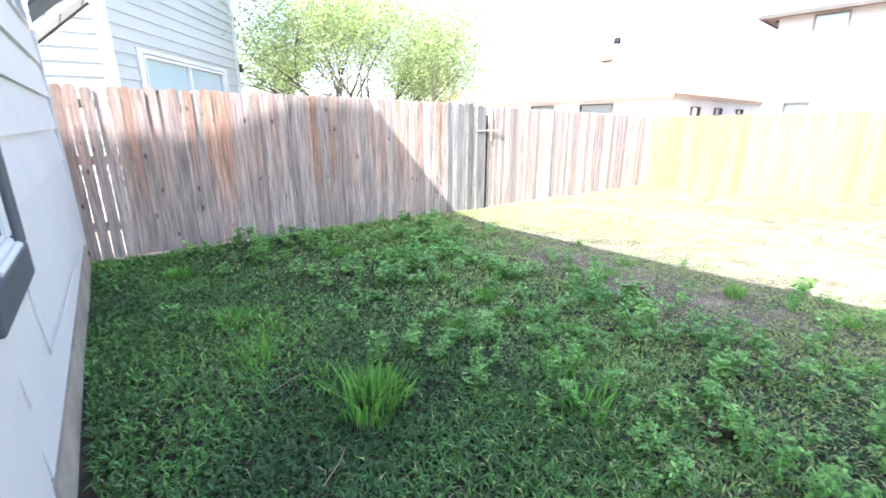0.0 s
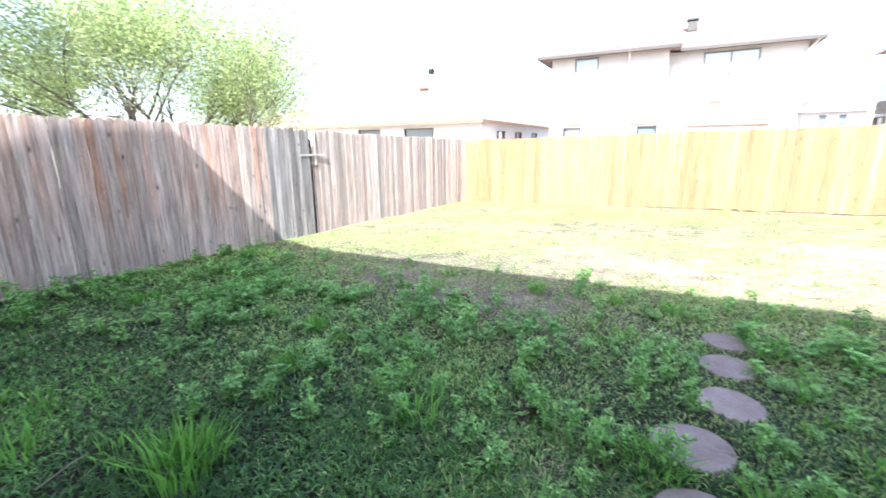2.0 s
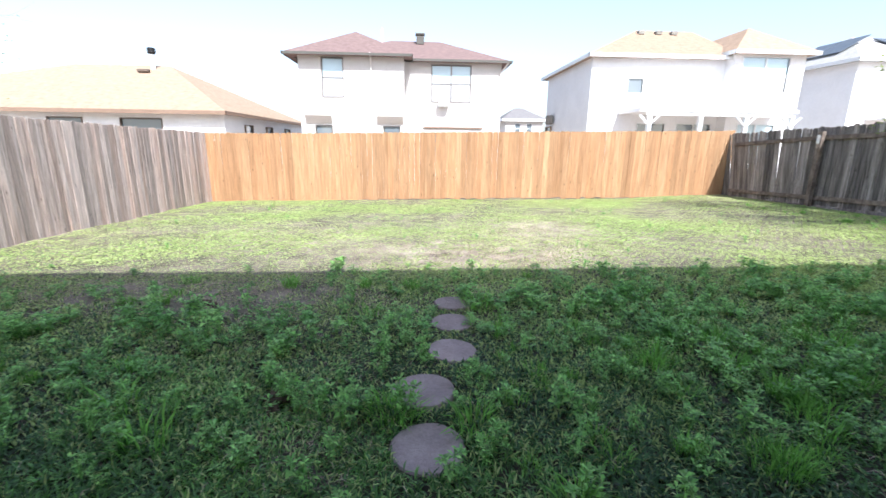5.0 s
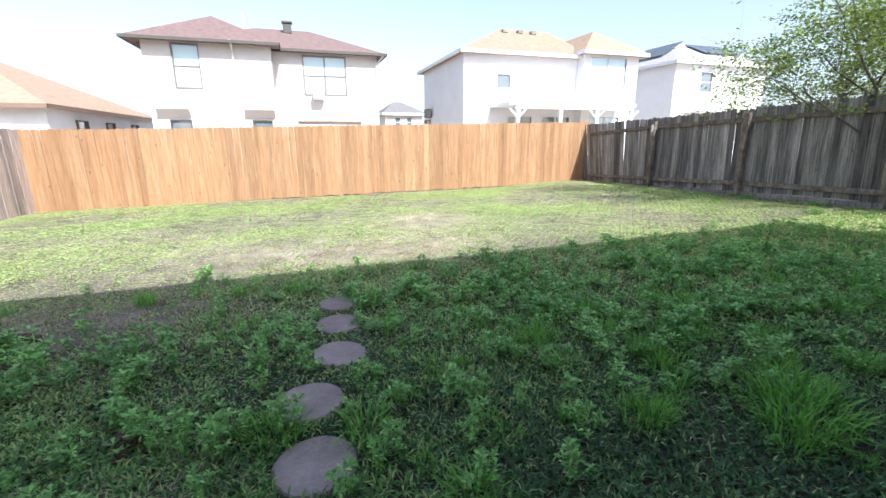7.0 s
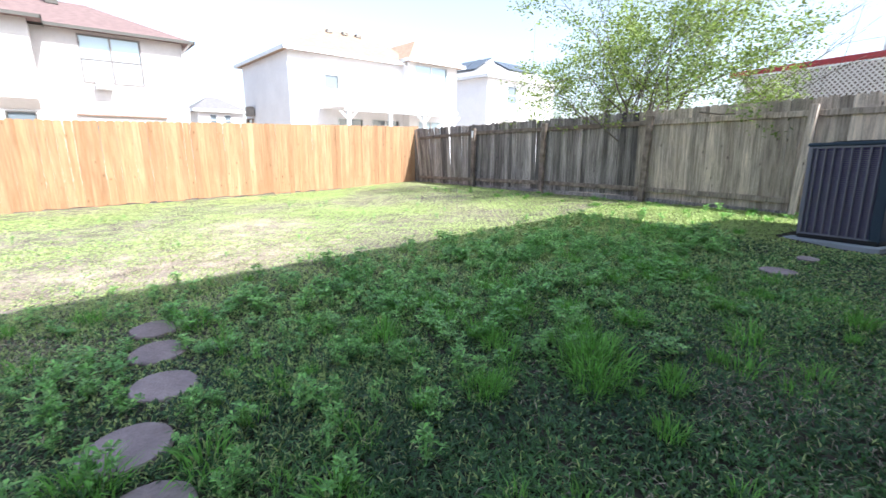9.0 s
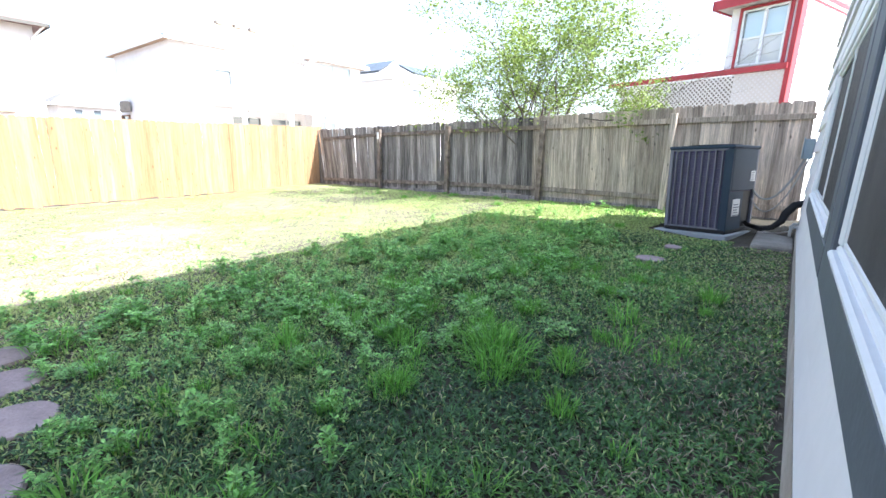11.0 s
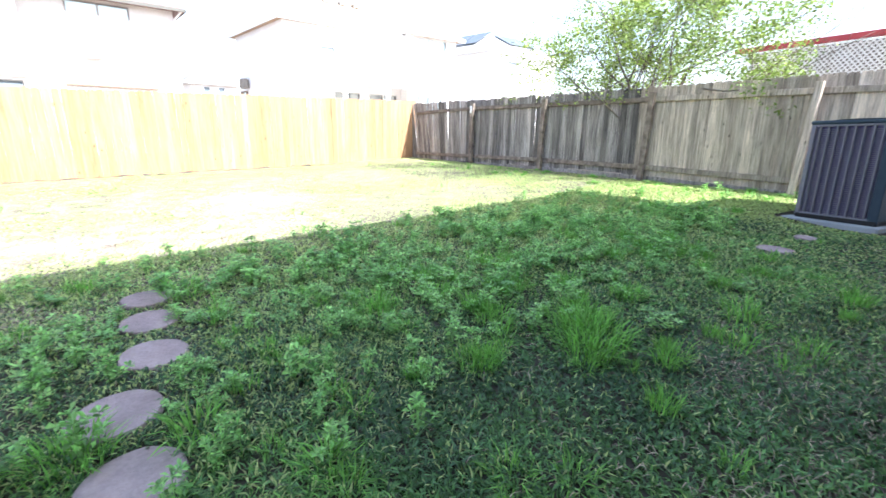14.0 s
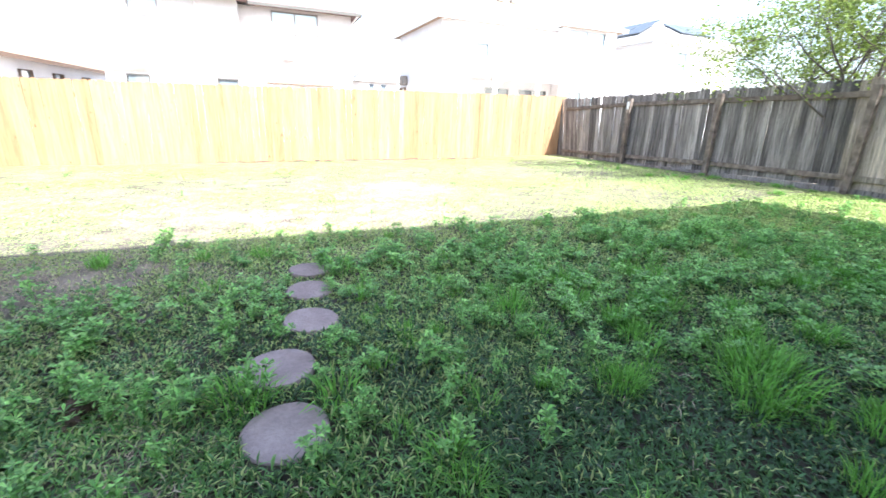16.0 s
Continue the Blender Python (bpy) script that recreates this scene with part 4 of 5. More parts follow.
for k in range(5):
    ring = [(S / 2 + (0.09 + 0.06 * k) * math.cos(a), S / 2 + (0.09 + 0.06 * k) * math.sin(a), zt + 0.012) for a in (2 * math.pi * j / 28 for j in range(29))]
    tube(bm, [mac @ Vector(p) for p in ring], 0.004, 4)
part("fan_guard", bm, M["black"], ac)
for cx, cy in ((0.0, S - 0.05), (S - 0.05, S - 0.05), (S - 0.05, 0.0)):
    part("corner_post", box_bm(cx, cx + 0.05, cy, cy + 0.05, zb + 0.02, zt - 0.045, mac, 0.006), M["ac_rib"], ac)
# ribs of the coil guard on the face towards the yard
for k in range(8):
    y = 0.13 + 0.085 * k
    part("rib", box_bm(0.0, 0.02, y - 0.007, y + 0.007, zb + 0.05, zt - 0.05, mac), M["ac_rib"], ac)
    if k < 7:
        part("rib", box_bm(y - 0.007, y + 0.007, S - 0.02, S, zb + 0.05, zt - 0.05, mac), M["ac_rib"], ac)
guard = bmesh.new()
for k in range(46):
    z = zb + 0.06 + 0.022 * k
    box(guard, 0.022, 0.027, 0.1, S - 0.05, z, z + 0.006, mac)
tagged(part("coil_guard", guard, M["ac_rib"], ac), kind="stuff")
for z0, z1 in ((zb + 0.03, zb + 0.055), (zt - 0.07, zt - 0.045)):
    part("guard_rail", box_bm(0.0, 0.02, 0.06, S - 0.05, z0, z1, mac, 0.003), M["ac_rib"], ac)
# service corner
part("corner_panel", box_bm(0.0, 0.05, 0.0, 0.10, zb + 0.02, zt - 0.045, mac, 0.008), M["ac_metal"], ac)
panel = part("service_panel", box_bm(0.05, S - 0.05, 0.0, 0.02, zb + 0.56, zt - 0.045, mac, 0.006), M["ac_metal"], ac)
part("valve_panel", box_bm(0.05, 0.45, 0.003, 0.02, zb + 0.02, zb + 0.55, mac, 0.004), M["ac_metal"], ac)
part("valve_recess", box_bm(0.45, S - 0.05, 0.03, 0.034, zb + 0.02, zb + 0.55, mac), M["black"], ac)
tag_a = part("data_label", box_bm(S - 0.20, S - 0.06, -0.004, 0.0, zb + 0.68, zb + 0.82, mac), M["label"], ac, "white data label with dark print bars")
tag_b = part("warning_label", box_bm(0.14, 0.36, -0.002, 0.003, zb + 0.22, zb + 0.45, mac), M["label"], ac, "white warning label with print bars")
for k in range(5):
    part("print_bar", box_bm(S - 0.19, S - 0.08 - 0.02 * (k % 2), -0.006, -0.004, zb + 0.695 + 0.024 * k, zb + 0.704 + 0.024 * k, mac), M["ink"], tag_a)
    part("print_bar", box_bm(0.17, 0.34 - 0.03 * (k % 3), -0.004, -0.002, zb + 0.225 + 0.036 * k, zb + 0.238 + 0.036 * k, mac), M["ink"], tag_b)
# disconnect box, whips and line set on the wall
disconnect = thing("disconnect_box", "grey-blue electrical disconnect box on the house wall", "electrical box")
part("body", box_bm(8.86, 9.06, 0.02, 0.13, 1.22, 1.47, None, 0.01), M["box"], disconnect)
part("cover", box_bm(8.85, 9.07, 0.125, 0.14, 1.21, 1.49, None, 0.008), M["box"], disconnect)
conduit = thing("conduit", "sagging grey flexible conduit from box to air conditioner", "conduit")
end_a = mac @ Vector((S - 0.1, 0.0, 0.82))
def sag(a, b, drop, n=14):
    a, b = Vector(a), Vector(b)
    return [a.lerp(b, t) - Vector((0, 0, drop * 4 * t * (1 - t))) for t in (k / n for k in range(n + 1))]
bm = bmesh.new()
tube(bm, sag((8.95, 0.09, 1.22), (end_a.x, end_a.y - 0.01, 0.78), 0.30), 0.014, 8)
part("whip", bm, M["grey_pvc"], conduit)
bm = bmesh.new()
tube(bm, sag((8.98, 0.05, 1.22), (end_a.x + 0.02, end_a.y - 0.01, 0.66), 0.40), 0.010, 8)
part("whip", bm, M["grey_pvc"], conduit)
line_set = thing("line_set", "black foam-wrapped refrigerant pipe from wall to unit", "pipe")
e = mac @ Vector((S - 0.2, 0.02, 0.36))
bm = bmesh.new()
tube(bm, [(8.8, 0.0, 0.66), (8.78, 0.09, 0.63), (8.74, 0.17, 0.52), (8.68, 0.2, 0.42), (8.66, 0.28, 0.33), (8.68, 0.4, 0.29), (e.x, e.y - 0.05, 0.30), (e.x, e.y, 0.34)], [0.045, 0.05, 0.05, 0.042, 0.036, 0.034, 0.032, 0.03], 10)
part("insulation", bm, M["black"], line_set)
bm = bmesh.new()
tube(bm, [(8.86, 0.0, 0.40), (8.84, 0.06, 0.36), (8.8, 0.1, 0.28), (8.82, 0.2, 0.24), (8.75, 0.34, 0.23), (e.x + 0.06, e.y, 0.30)], 0.009, 8)
part("copper_line", bm, M["grey_pvc"], line_set)
stub = thing("drain_pipe", "short grey pipe stubs at the house footing", "pipe")
for x, z in ((8.5, 0.42), (8.62, 0.36)):
    bm = bmesh.new()
    tube(bm, [(x, 0.0, z), (x, 0.07, z), (x, 0.09, z - 0.03), (x, 0.09, z - 0.12)], 0.018, 8)
    part("pipe", bm, M["grey_pvc"], stub)
wire = thing("cable", "loose white cable hanging down the siding below the window", "cable")
bm = bmesh.new()
tube(bm, [ML @ Vector(p) for p in ((0.42, -0.03, 0.81), (0.40, -0.034, 0.69), (0.43, -0.036, 0.58), (0.47, -0.036, 0.50), (0.60, -0.034, 0.475), (1.0, -0.034, 0.45), (1.8, -0.03, 0.42), (2.9, -0.03, 0.33))], 0.004, 6)
part("cord", bm, M["white"], wire)


# ---- trees ----
def grow(bm, rs, p, way, length, r, depth, tips, spread_a=0.55):
    if depth < 3 and p.z < 2.0 and p.x < 10.3 and p.x > 0:
        return
    n = 4
    pts, rad = [p], [r]
    for k in range(n):
        way = (way + Vector((rs.gauss(0, 0.10), rs.gauss(0, 0.10), rs.gauss(0.03, 0.06)))).normalized()
        p = p + way * length / n
        pts.append(p)
        rad.append(r * (1 - 0.42 * (k + 1) / n))
    tube(bm, pts, rad, 7 if depth > 2 else 5)
    if depth <= 4:
        tips.extend(pts[2:] if depth < 3 else pts[3:])
    if depth == 0:
        return
    for _ in range(rs.choice((2, 3, 3))):
        side = Vector((rs.gauss(0, 1), rs.gauss(0, 1), rs.gauss(0.1, 0.7))).normalized()
        grow(bm, rs, pts[rs.choice((2, 3, 4))], (way + spread_a * side).normalized(), length * rs.uniform(0.62, 0.82), rad[-1] * 0.75, depth - 1, tips, spread_a)


def tree(label, base, stems, depth, length, r, leaves, size, material, seed, keep, droop=0.25, spread_a=0.6, fluff=0.2, flat=0.75, bunches=1.0):
    """Stems that fork into twigs, with small leaves in loose bunches round the twigs."""
    rs = random.Random(seed)
    t = thing("tree", label, "tree")
    bm, tips = bmesh.new(), []
    for way in stems:
        grow(bm, rs, Vector(base), Vector(way).normalized(), length, r, depth, tips, spread_a)
    part("trunk", bm, M["bark"], t, smooth=True)
    g = np.random.default_rng(seed)
    tips = np.array([tuple(p) for p in tips if keep(p) and rs.random() < bunches])
    c = tips[g.integers(0, len(tips), leaves)] + g.normal(0, 1, (leaves, 3)) * np.array([fluff, fluff, fluff * flat])
    a = g.normal(0, 1, (leaves, 3))
    a[:, 2] = a[:, 2] * 0.5 - droop
    a /= np.linalg.norm(a, axis=1)[:, None]
    b = np.cross(a, g.normal(0, 1, (leaves, 3)))
    b /= np.linalg.norm(b, axis=1)[:, None]
    s = size * g.uniform(0.6, 1.3, (leaves, 1))
    quad = np.stack([c - a * s * 0.6, c + b * s * 0.32, c + a * s * 0.6, c - b * s * 0.32], 1)
    me = bpy.data.meshes.new("crown")
    me.from_pydata(quad.reshape(-1, 3).tolist(), [], np.arange(leaves * 4).reshape(-1, 4).tolist())
    me.materials.append(material)
    ob = new("crown", me)
    ob.parent = t
    tagged(ob, kind="stuff")
    return t


def in_oval(c, r):
    return lambda p: sum(((p[k] - c[k]) / r[k]) ** 2 for k in range(3)) < 1 or p[2] > 1e9


tree("tall fresh green leafy tree behind the side fence", (-11.9, 7.9, 0.0), [(0.05, 0.1, 1), (-0.2, -0.55, 1), (0.15, 0.75, 1), (0.3, -0.2, 1), (0.2, 1.0, 0.75), (0.3, -0.9, 0.8), (0.5, 0.3, 0.8), (0.6, 0.9, 0.5), (0.6, -0.6, 0.5), (0.7, 0.1, 0.5), (0.55, 0.6, 0.55), (0.5, -0.35, 0.6)], 5, 2.25, 0.085, 70000, 0.068, M["leaf_a"], 11,
     in_oval((-12.0, 8.5, 4.8), (3.8, 4.5, 5.0)), fluff=0.5, bunches=0.7)
tree("multi-stemmed light green tree leaning over the grey fence", (10.95, 4.9, 0.1), [(0.0, -0.12, 1), (-0.05, 0.28, 1), (0.15, 0.1, 1), (-0.1, 0.02, 1), (0.05, -0.6, 1), (-0.05, 0.65, 1), (0.0, 1.05, 0.9), (0.0, -1.0, 0.9), (-0.25, 0.2, 1), (-0.2, -0.45, 1), (0.0, -0.95, 0.75), (0.0, 1.15, 1.1), (0.0, 1.4, 0.85), (0.2, 0.8, 0.8), (-0.45, 0.35, 1), (-0.4, -0.35, 1)], 4, 2.05, 0.042, 40000, 0.052, M["leaf_b"], 29,
     lambda p: sum(((p[k] - c) / r) ** 2 for k, c, r in ((0, 10.5, 2.8), (1, 5.6, 3.6), (2, 3.9, 3.0))) < 1 or (p[2] < 3.6 and 2.2 < p[1] < 3.2 and p[0] < 11.2), 0.15, 0.95, 0.13, 0.5, 0.6)
tree("thin green saplings against the grey neighbour house", (-14.0, 6.2, 0.0), [(0.1, 0.1, 1), (-0.3, -0.1, 1)], 4, 1.9, 0.06, 4500, 0.11, M["leaf_a"], 31,
     in_oval((-14.0, 6.3, 3.6), (2.2, 1.5, 2.8)))


# ---- lawn ----
def patch(x, y, f, s):
    """Smooth random patches, 0 to 1, of about 1/f metres."""
    g = np.random.default_rng(s)
    v = np.zeros_like(x)
    for _ in range(9):
        a, p, k = g.uniform(0, 6.28), g.uniform(0, 6.28), f * g.uniform(0.6, 1.7) * 3
        v += np.sin(k * (np.cos(a) * x + np.sin(a) * y) + p)
    return 1 / (1 + np.exp(-v * 0.9))


def zs_of(x, y):
    return np.array([soil_z(a, b) for a, b in zip(x, y)])


def clear_of_stones(x, y, slack=0.0):
    ok = np.ones(len(x), bool)
    for sx, sy, r in STONES:
        ok &= (x - sx) ** 2 + (y - sy) ** 2 > (r + slack) ** 2
    q = (x - 8.80) * math.cos(radians(AZ)) + (y - 1.03) * math.sin(radians(AZ)), -(x - 8.80) * math.sin(radians(AZ)) + (y - 1.03) * math.cos(radians(AZ))
    ok &= ~((np.abs(q[0]) < 0.60) & (np.abs(q[1]) < 0.58))
    ok &= ~((x > 7.72) & (y < 0.62))
    return ok


def mesh_of(name, verts, quads, tris, material, label, category):
    me = bpy.data.meshes.new(name)
    nq, nt = len(quads), len(tris)
    me.vertices.add(len(verts))
    me.vertices.foreach_set("co", np.ascontiguousarray(verts, np.float32).ravel())
    loops = np.concatenate([quads.ravel(), tris.ravel()]).astype(np.int32)
    me.loops.add(len(loops))
    me.loops.foreach_set("vertex_index", loops)
    me.polygons.add(nq + nt)
    me.polygons.foreach_set("loop_start", np.concatenate([np.arange(nq) * 4, nq * 4 + np.arange(nt) * 3]).astype(np.int32))
    me.update(calc_edges=True)
    me.materials.append(material)
    return tagged(new(name, me), label, category, kind="stuff")


def blades(g, x, y, z, height, width, lean, a=None):
    """Bent blades of grass: a quad and a tip each."""
    n = len(x)
    a = g.uniform(0, 2 * np.pi, n) if a is None else a
    d = np.stack([np.cos(a), np.sin(a), np.zeros(n)], 1)
    t = np.stack([-np.sin(a), np.cos(a), np.zeros(n)], 1)
    base = np.stack([x, y, z - 0.004], 1)
    up = np.array([0, 0, 1.0])
    k = lean[:, None]
    h, w = height[:, None], width[:, None]
    mid = base + up * h * 0.55 * np.sqrt(np.clip(1 - (0.55 * k) ** 2, 0.05, 1)) + d * h * 0.45 * k
    tip = base + up * h * np.clip(1.05 - 0.75 * k ** 1.3, 0.08, 1) + d * h * (0.25 + 0.85 * k)
    v = np.stack([base, mid + t * w / 2, tip, mid - t * w / 2], 1).reshape(-1, 3)
    return v, (np.arange(n) * 4)[:, None] + np.array([[0, 1, 2, 3]]), np.zeros((0, 3), int)


def scatter(g, n, x0, x1, y0, y1):
    return g.uniform(x0, x1, n), g.uniform(y0, y1, n)


g = np.random.default_rng(4)
EYE_X, EYE_Y = 1.5, 0.3
# turf in small clumps, thinner with distance from the house door
dd = np.linspace(0.15, 15.5, 400)
pdf = dd * np.interp(dd, [0, 1.5, 3, 5, 8, 15], [16000, 14000, 9500, 6200, 4200, 2800])
cdf = np.cumsum(pdf) / pdf.sum()
n = 1700000
a, d = g.uniform(-0.15, np.pi + 0.15, n), np.interp(g.uniform(0, 1, n), cdf, dd)
x, y = EYE_X + d * np.cos(a), EYE_Y + d * np.sin(a)
cell = 0.035
jx, jy = np.floor(x / cell), np.floor(y / cell)
hx = np.modf(np.sin(jx * 12.9898 + jy * 78.233) * 43758.5453)[0]
hy = np.modf(np.sin(jx * 39.346 + jy * 11.135) * 24634.6345)[0]
x = 0.45 * x + 0.55 * ((jx + 0.5 + 0.9 * hx) * cell)
y = 0.45 * y + 0.55 * ((jy + 0.5 + 0.9 * hy) * cell)
keep = (x > XL + 0.03) & (x < XR - 0.05) & (y > 0.06) & (y < YB - 0.03) & clear_of_stones(x, y)
keep &= g.uniform(0, 1, n) > np.clip(bare(x, y) * np.interp(y, [4.2, 5.0], [0.75, 0.7]) + (0.35 * (patch(x, y, 1.1, 2) - 0.45) + 0.55 * (patch(x, y, 4.0, 21) - 0.45) + 0.35 * (patch(x, y, 0.9, 12) - 0.4) * (y < 4.8)) * np.interp(x, [2.0, 3.5, 5.0], [1.0, 0.45, 0.12]), 0, 0.96)
x, y = x[keep], y[keep]
n = len(x)
d = np.hypot(x - EYE_X, y - EYE_Y)
# past y 4.6 blades lie short, wide and flat to brighten the sunlit lawn
h = g.uniform(0.015, 0.050, n) * (0.75 + 0.6 * patch(x, y, 0.7, 5)) * np.where(y > 4.6, 0.42, 1.0)
w = np.interp(d, [0, 3, 7, 14], [0.0055, 0.0095, 0.017, 0.022]) * g.uniform(0.6, 1.4, n) * np.where(y > 4.6, 1.7, 1.0)
lean = np.where(y > 4.6, g.uniform(0.7, 1.2, n), g.uniform(0.25, 1.15, n))
z = zs_of(x, y)
# share of sunlight-coloured blades rises towards the sunlit back and right strips
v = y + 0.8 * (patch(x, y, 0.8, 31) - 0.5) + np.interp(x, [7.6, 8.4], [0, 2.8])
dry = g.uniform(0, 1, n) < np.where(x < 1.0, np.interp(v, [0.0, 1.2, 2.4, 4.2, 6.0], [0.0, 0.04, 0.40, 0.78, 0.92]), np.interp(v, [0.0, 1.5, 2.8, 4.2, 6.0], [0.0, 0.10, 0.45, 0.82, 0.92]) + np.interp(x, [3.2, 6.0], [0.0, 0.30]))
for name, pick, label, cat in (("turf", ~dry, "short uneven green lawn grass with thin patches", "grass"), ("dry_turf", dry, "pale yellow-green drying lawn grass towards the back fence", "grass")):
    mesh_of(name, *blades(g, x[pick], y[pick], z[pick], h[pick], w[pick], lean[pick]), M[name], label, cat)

# dead blades lying flat
n = 420000
x, y = scatter(g, n, XL + 0.05, XR - 0.1, 0.05, 9.5)
keep = clear_of_stones(x, y) & (g.uniform(0, 1, n) < 0.015 + 1.1 * bare(x, y) * (0.35 + patch(x, y, 2.2, 18)) + 0.16 * np.clip(patch(x, y, 1.6, 8) - 0.6, 0, 1) + 0.4 * patch(x, y, 1.4, 51) * np.exp(-(((x - 5.5) / 2.6) ** 2 + ((y - 0.3) / 0.42) ** 2)) + 0.012 * patch(x, y, 3.0, 52)) & (g.uniform(0, 1, n) < np.interp(y, [0, 4.8, 9.5], [1, 0.9, 0.15]))
x, y = x[keep], y[keep]
n = len(x)
mesh_of("dead_grass", *blades(g, x, y, zs_of(x, y) + 0.006, g.uniform(0.025, 0.08, n), g.uniform(0.0018, 0.0048, n), g.uniform(1.0, 1.3, n)), M["straw"], "dry straw-coloured dead grass lying on the soil", "dead grass")


# leafy weeds
def weed_arrays(seed):
    """One weed: leaning stems from the crown, each with leaves along it and a rosette at its head."""
    gg = np.random.default_rng(seed)
    verts, quads = [], []

    def leaf(c, b, rise, long, wide):
        f = np.array([math.cos(b), math.sin(b), rise]) * long
        t = np.array([-math.sin(b), math.cos(b), gg.normal(0, 0.25)]) * wide
        o = len(verts)
        verts.extend([c, c + f * 0.6 + t + np.array([0, 0, 0.03]), c + f - np.array([0, 0, 0.08 * long]), c + f * 0.6 - t + np.array([0, 0, 0.03])])
        quads.append((o, o + 1, o + 2, o + 3))

    for s in range(gg.integers(6, 10)):
        a, out, high = gg.uniform(0, 6.28), gg.uniform(0.1, 0.95), gg.uniform(0.5, 1.35)
        c = np.array([math.cos(a) * out, math.sin(a) * out, high * (1.1 - 0.35 * out)])
        turn = gg.uniform(0, 6.28)
        for k in range(6):
            leaf(c, turn + 1.05 * k + gg.normal(0, 0.2), gg.uniform(-0.15, 0.6), gg.uniform(0.27, 0.44), 0.09)
        for k in range(4):
            h = gg.uniform(0.35, 0.9)
            leaf(c * h, gg.uniform(0, 6.28), gg.uniform(-0.3, 0.4), gg.uniform(0.25, 0.42), 0.085)
        o = len(verts)
        t = np.array([-math.sin(a), math.cos(a), 0]) * 0.018
        verts.extend([np.zeros(3) - t, np.zeros(3) + t, c + t, c - t])
        quads.append((o, o + 1, o + 2, o + 3))
    return np.array(verts), np.array(quads)


WEEDS = [weed_arrays(s) for s in range(10)]
n = 22000
x, y = scatter(g, n, XL + 0.15, XR - 0.3, 0.25, 11.5)
dens = np.exp(-((y - 2.75) / 1.3) ** 2) * 0.95 + 0.06 + 0.08 * np.exp(-((x - 9.3) / 0.9) ** 2)
dens *= np.interp(y, [3.5, 4.3], [1.0, 0.45]) * np.interp(x, [5.5, 8.0], [1.0, 0.9])
dens = np.where(y > 4.75, dens * 0.45, dens) + 0.8 * np.exp(-((x + 3.95) / 0.16) ** 2) * (y < 5.2)
dens *= np.interp(x, [1.5, 2.5, 6.0, 7.4, 8.3], [1.0, 1.35, 1.3, 1.0, 0.25])
dens = np.where((np.abs(x - 8.3) < 0.9) & (y < 2.0), 0.0, dens)
dens *= 0.12 + 0.85 * (0.35 + 0.65 * patch(x, y, 0.9, 12)) * patch(x, y, 3.4, 41) * np.interp(x, [-4, -1, 1, 6, 8], [0.8, 0.75, 1.0, 1.0, 0.8])
dens *= 1 - 0.75 * np.exp(-(((x + 0.1) / 1.4) ** 2 + ((y - 3.8) / 0.55) ** 2))
dens *= np.where((y < 1.5), np.interp(y, [0.3, 1.5], [0.08, 0.5]), 1.0)
dens *= np.interp(np.hypot(x - EYE_X, y - EYE_Y), [1.2, 2.2, 4.0], [0.42, 0.66, 0.9])
keep = (g.uniform(0, 1, n) < 0.95 * np.clip(dens, 0, 1)) & clear_of_stones(x, y, 0.05)
x, y = x[keep], y[keep]
# some that creep over the rims of the last two stones
rim = g.uniform(-2.2, 1.0, 6)
sx, sy = np.repeat([1.72, 1.75], 3), np.repeat([3.16, 3.58], 3)
x, y = np.concatenate([x, sx + 0.15 * np.cos(rim)]), np.concatenate([y, sy + 0.15 * np.sin(rim)])
z = zs_of(x, y)
size = g.uniform(0.044, 0.095, len(x)) * (0.85 + 0.4 * patch(x, y, 0.9, 12)) * np.where(y > 4.75, 0.6, 1.0) * np.interp(np.hypot(x - EYE_X, y - EYE_Y), [1.5, 3.5], [0.9, 1.0])
near = np.argsort(np.hypot(x - EYE_X, y - EYE_Y))[:150]
single = set(near[size[near] > 0.042][:80].tolist())
allv, allq, o = [], [], 0
for k in range(len(x)):
    if k in single:
        continue
    v, q = WEEDS[k % len(WEEDS)]
    a = g.uniform(0, 6.28)
    c, s = math.cos(a), math.sin(a)
    vv = v @ np.array([[c, s, 0], [-s, c, 0], [0, 0, g.uniform(0.9, 1.6)]]) * size[k] + np.array([x[k], y[k], z[k]])
    allv.append(vv)
    allq.append(q + o)
    o += len(v)
mesh_of("weeds", np.concatenate(allv), np.concatenate(allq), np.zeros((0, 3), int), M["weed"], "low leafy green weeds spread through the lawn", "weeds")
weed_data = []
for k, (v, q) in enumerate(WEEDS):
    me = bpy.data.meshes.new("weed_plant")
    me.from_pydata(v.tolist(), [], q.tolist())
    me.materials.append(M["weed"])
    weed_data.append(me)
rs = random.Random(77)
for k in sorted(single):
    ob = tagged(new("weed_plant", weed_data[k % len(WEEDS)]), "low leafy green weed with lobed leaves in the lawn", "weed", "weed plants")
    s = size[k]
    ob.matrix_basis = Matrix.LocRotScale((x[k], y[k], z[k]), Euler((0, 0, rs.uniform(0, 6.28))), (s, s, s * rs.uniform(1.1, 1.8)))


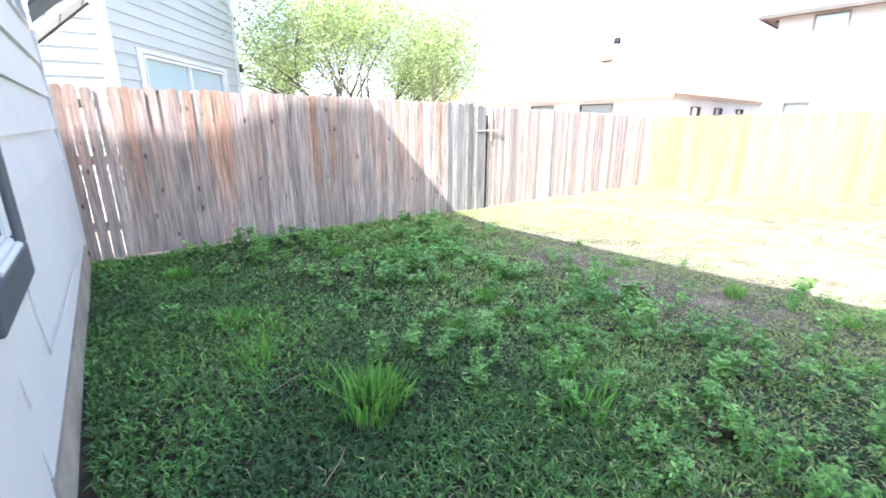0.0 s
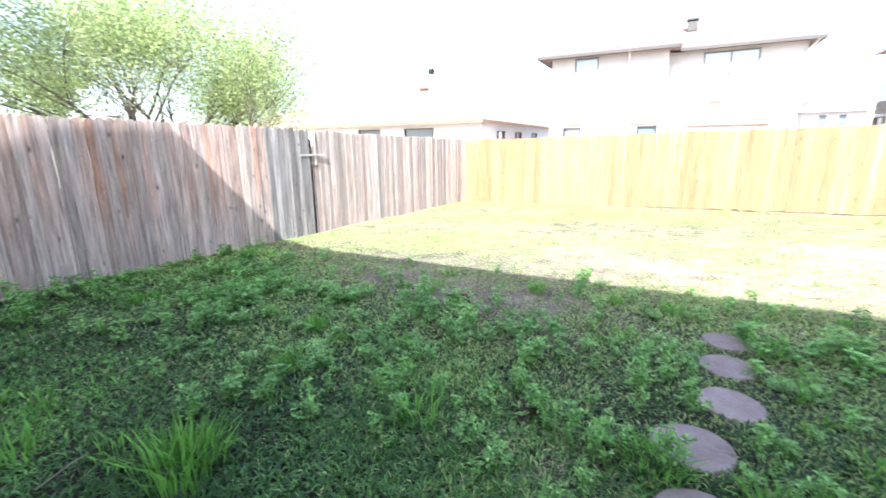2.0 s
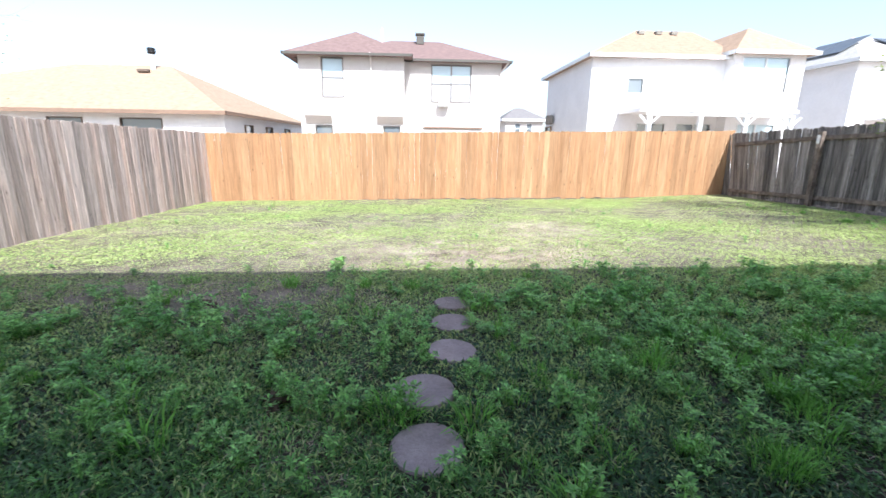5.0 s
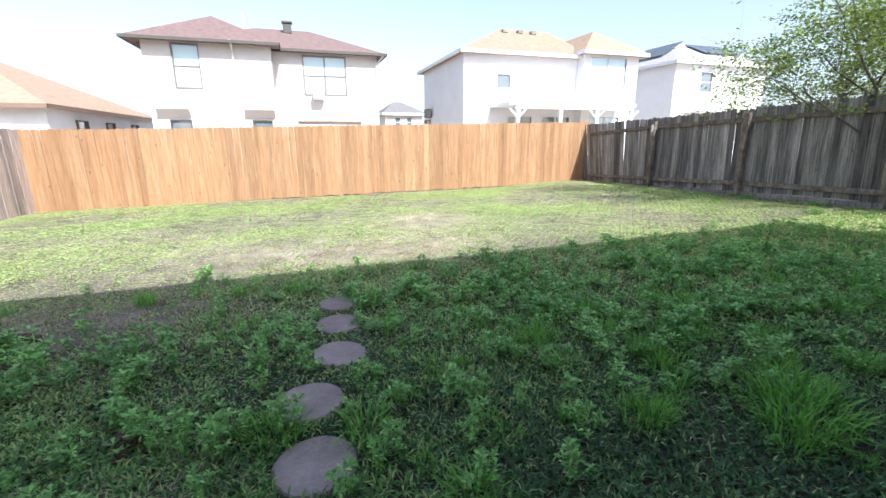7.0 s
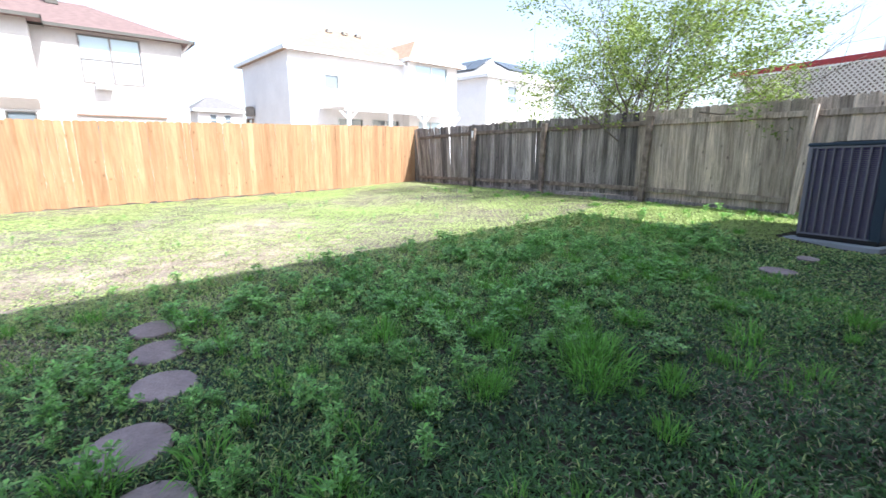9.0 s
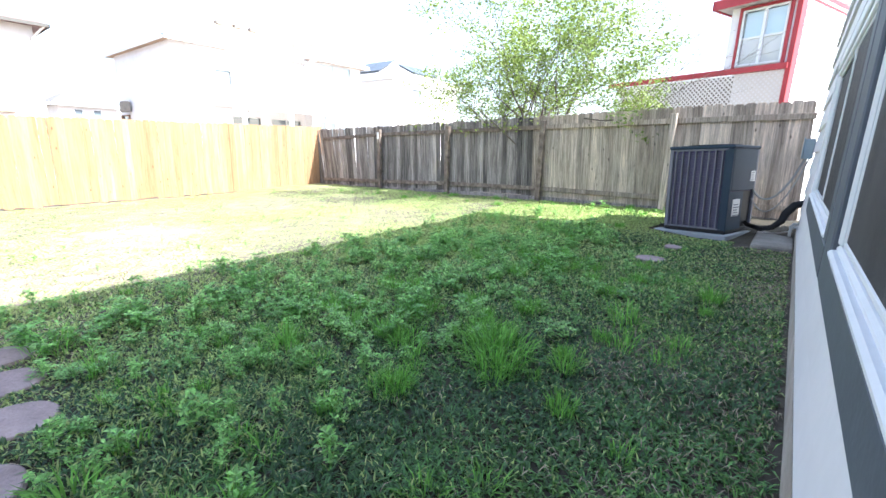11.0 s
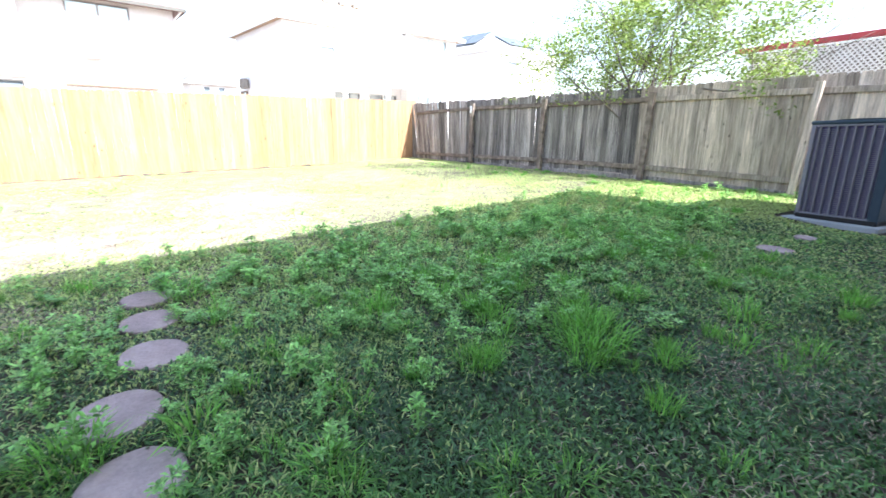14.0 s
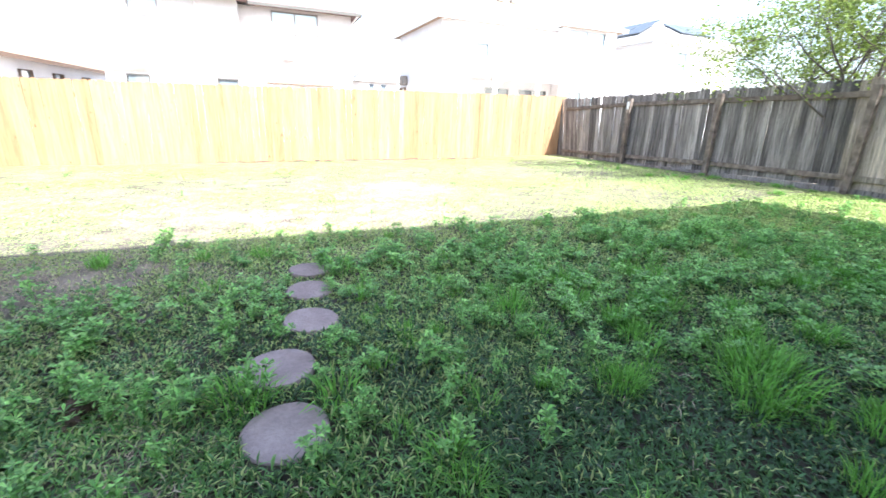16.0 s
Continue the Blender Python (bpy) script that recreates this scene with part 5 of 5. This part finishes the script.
# tall tufts of grass
def tuft_mesh(seed, n, high, r, lean):
    gg = np.random.default_rng(seed)
    a, q = gg.uniform(0, 6.28, n), r * np.sqrt(gg.uniform(0, 1, n))
    v, quads, tris = blades(gg, q * np.cos(a), q * np.sin(a), np.zeros(n), high * gg.uniform(0.45, 1.05, n), gg.uniform(0.006, 0.012, n), lean * gg.uniform(0.1, 1.0, n), a + gg.normal(0, 0.5, n))
    me = bpy.data.meshes.new("grass_tuft")
    me.from_pydata(v.tolist(), [], quads.tolist() + tris.tolist())
    me.materials.append(M["tuft"])
    return me


TUFTS = [tuft_mesh(s, nn, 0.19, rr, ll) for s, nn, rr, ll in ((1, 60, 0.10, 0.9), (2, 44, 0.11, 1.0), (3, 110, 0.11, 0.4), (4, 40, 0.09, 0.5), (5, 170, 0.17, 0.75))]
BIG = [(-0.34, 1.06, 1.35, 2), (-0.42, 1.20, 1.0, 0), (-1.12, 0.82, 1.1, 3), (-1.75, 0.86, 1.0, 0), (-1.5, 1.03, 0.8, 3), (-0.70, 1.02, 0.9, 1), (0.01, 2.09, 1.0, 1), (0.33, 1.81, 1.1, 3), (-0.48, 1.65, 0.6, 1),
       (1.36, 2.0, 0.75, 4), (1.73, 1.88, 0.95, 0), (1.95, 3.45, 1.1, 1), (2.9, 2.47, 0.9, 1), (3.42, 2.67, 0.8, 0), (3.42, 1.88, 0.8, 1), (3.55, 1.34, 1.1, 4), (3.66, 1.52, 0.9, 4), (3.42, 1.26, 0.8, 4), (3.72, 1.42, 1.0, 2),
       (4.6, 0.95, 1.0, 1), (4.1, 0.80, 0.9, 3), (4.45, 0.88, 1.0, 1), (3.3, 1.88, 0.7, 0), (2.85, 2.4, 0.9, 0), (3.26, 1.72, 0.7, 3)]
for k in range(90):
    BIG.append((rs.uniform(-3.8, 8.5), rs.uniform(0.7, 4.4), rs.uniform(0.35, 0.75), rs.randrange(5)))
for k in range(70):
    BIG.append((rs.uniform(1.9, 6.0), rs.uniform(0.5, 3.0), rs.uniform(0.35, 0.8), rs.randrange(5)))
for k in range(48):
    BIG.append((rs.uniform(8.7, 9.98), rs.uniform(1.2, 9.8), rs.uniform(0.3, 0.62), rs.randrange(5)))
for k, (tx, ty, s, kind) in enumerate(BIG):
    if abs(tx - 8.4) < 1.0 and ty < 2.0:
        continue
    ob = tagged(new("grass_tuft", TUFTS[kind]), "tall bright green tuft of grass standing above the lawn", "grass tuft", "grass tufts")
    ob.matrix_basis = Matrix.LocRotScale((tx, ty, ground_z(tx, ty)), Euler((0, 0, rs.uniform(0, 6.28))), (s, s, s * rs.uniform(0.9, 1.15)))
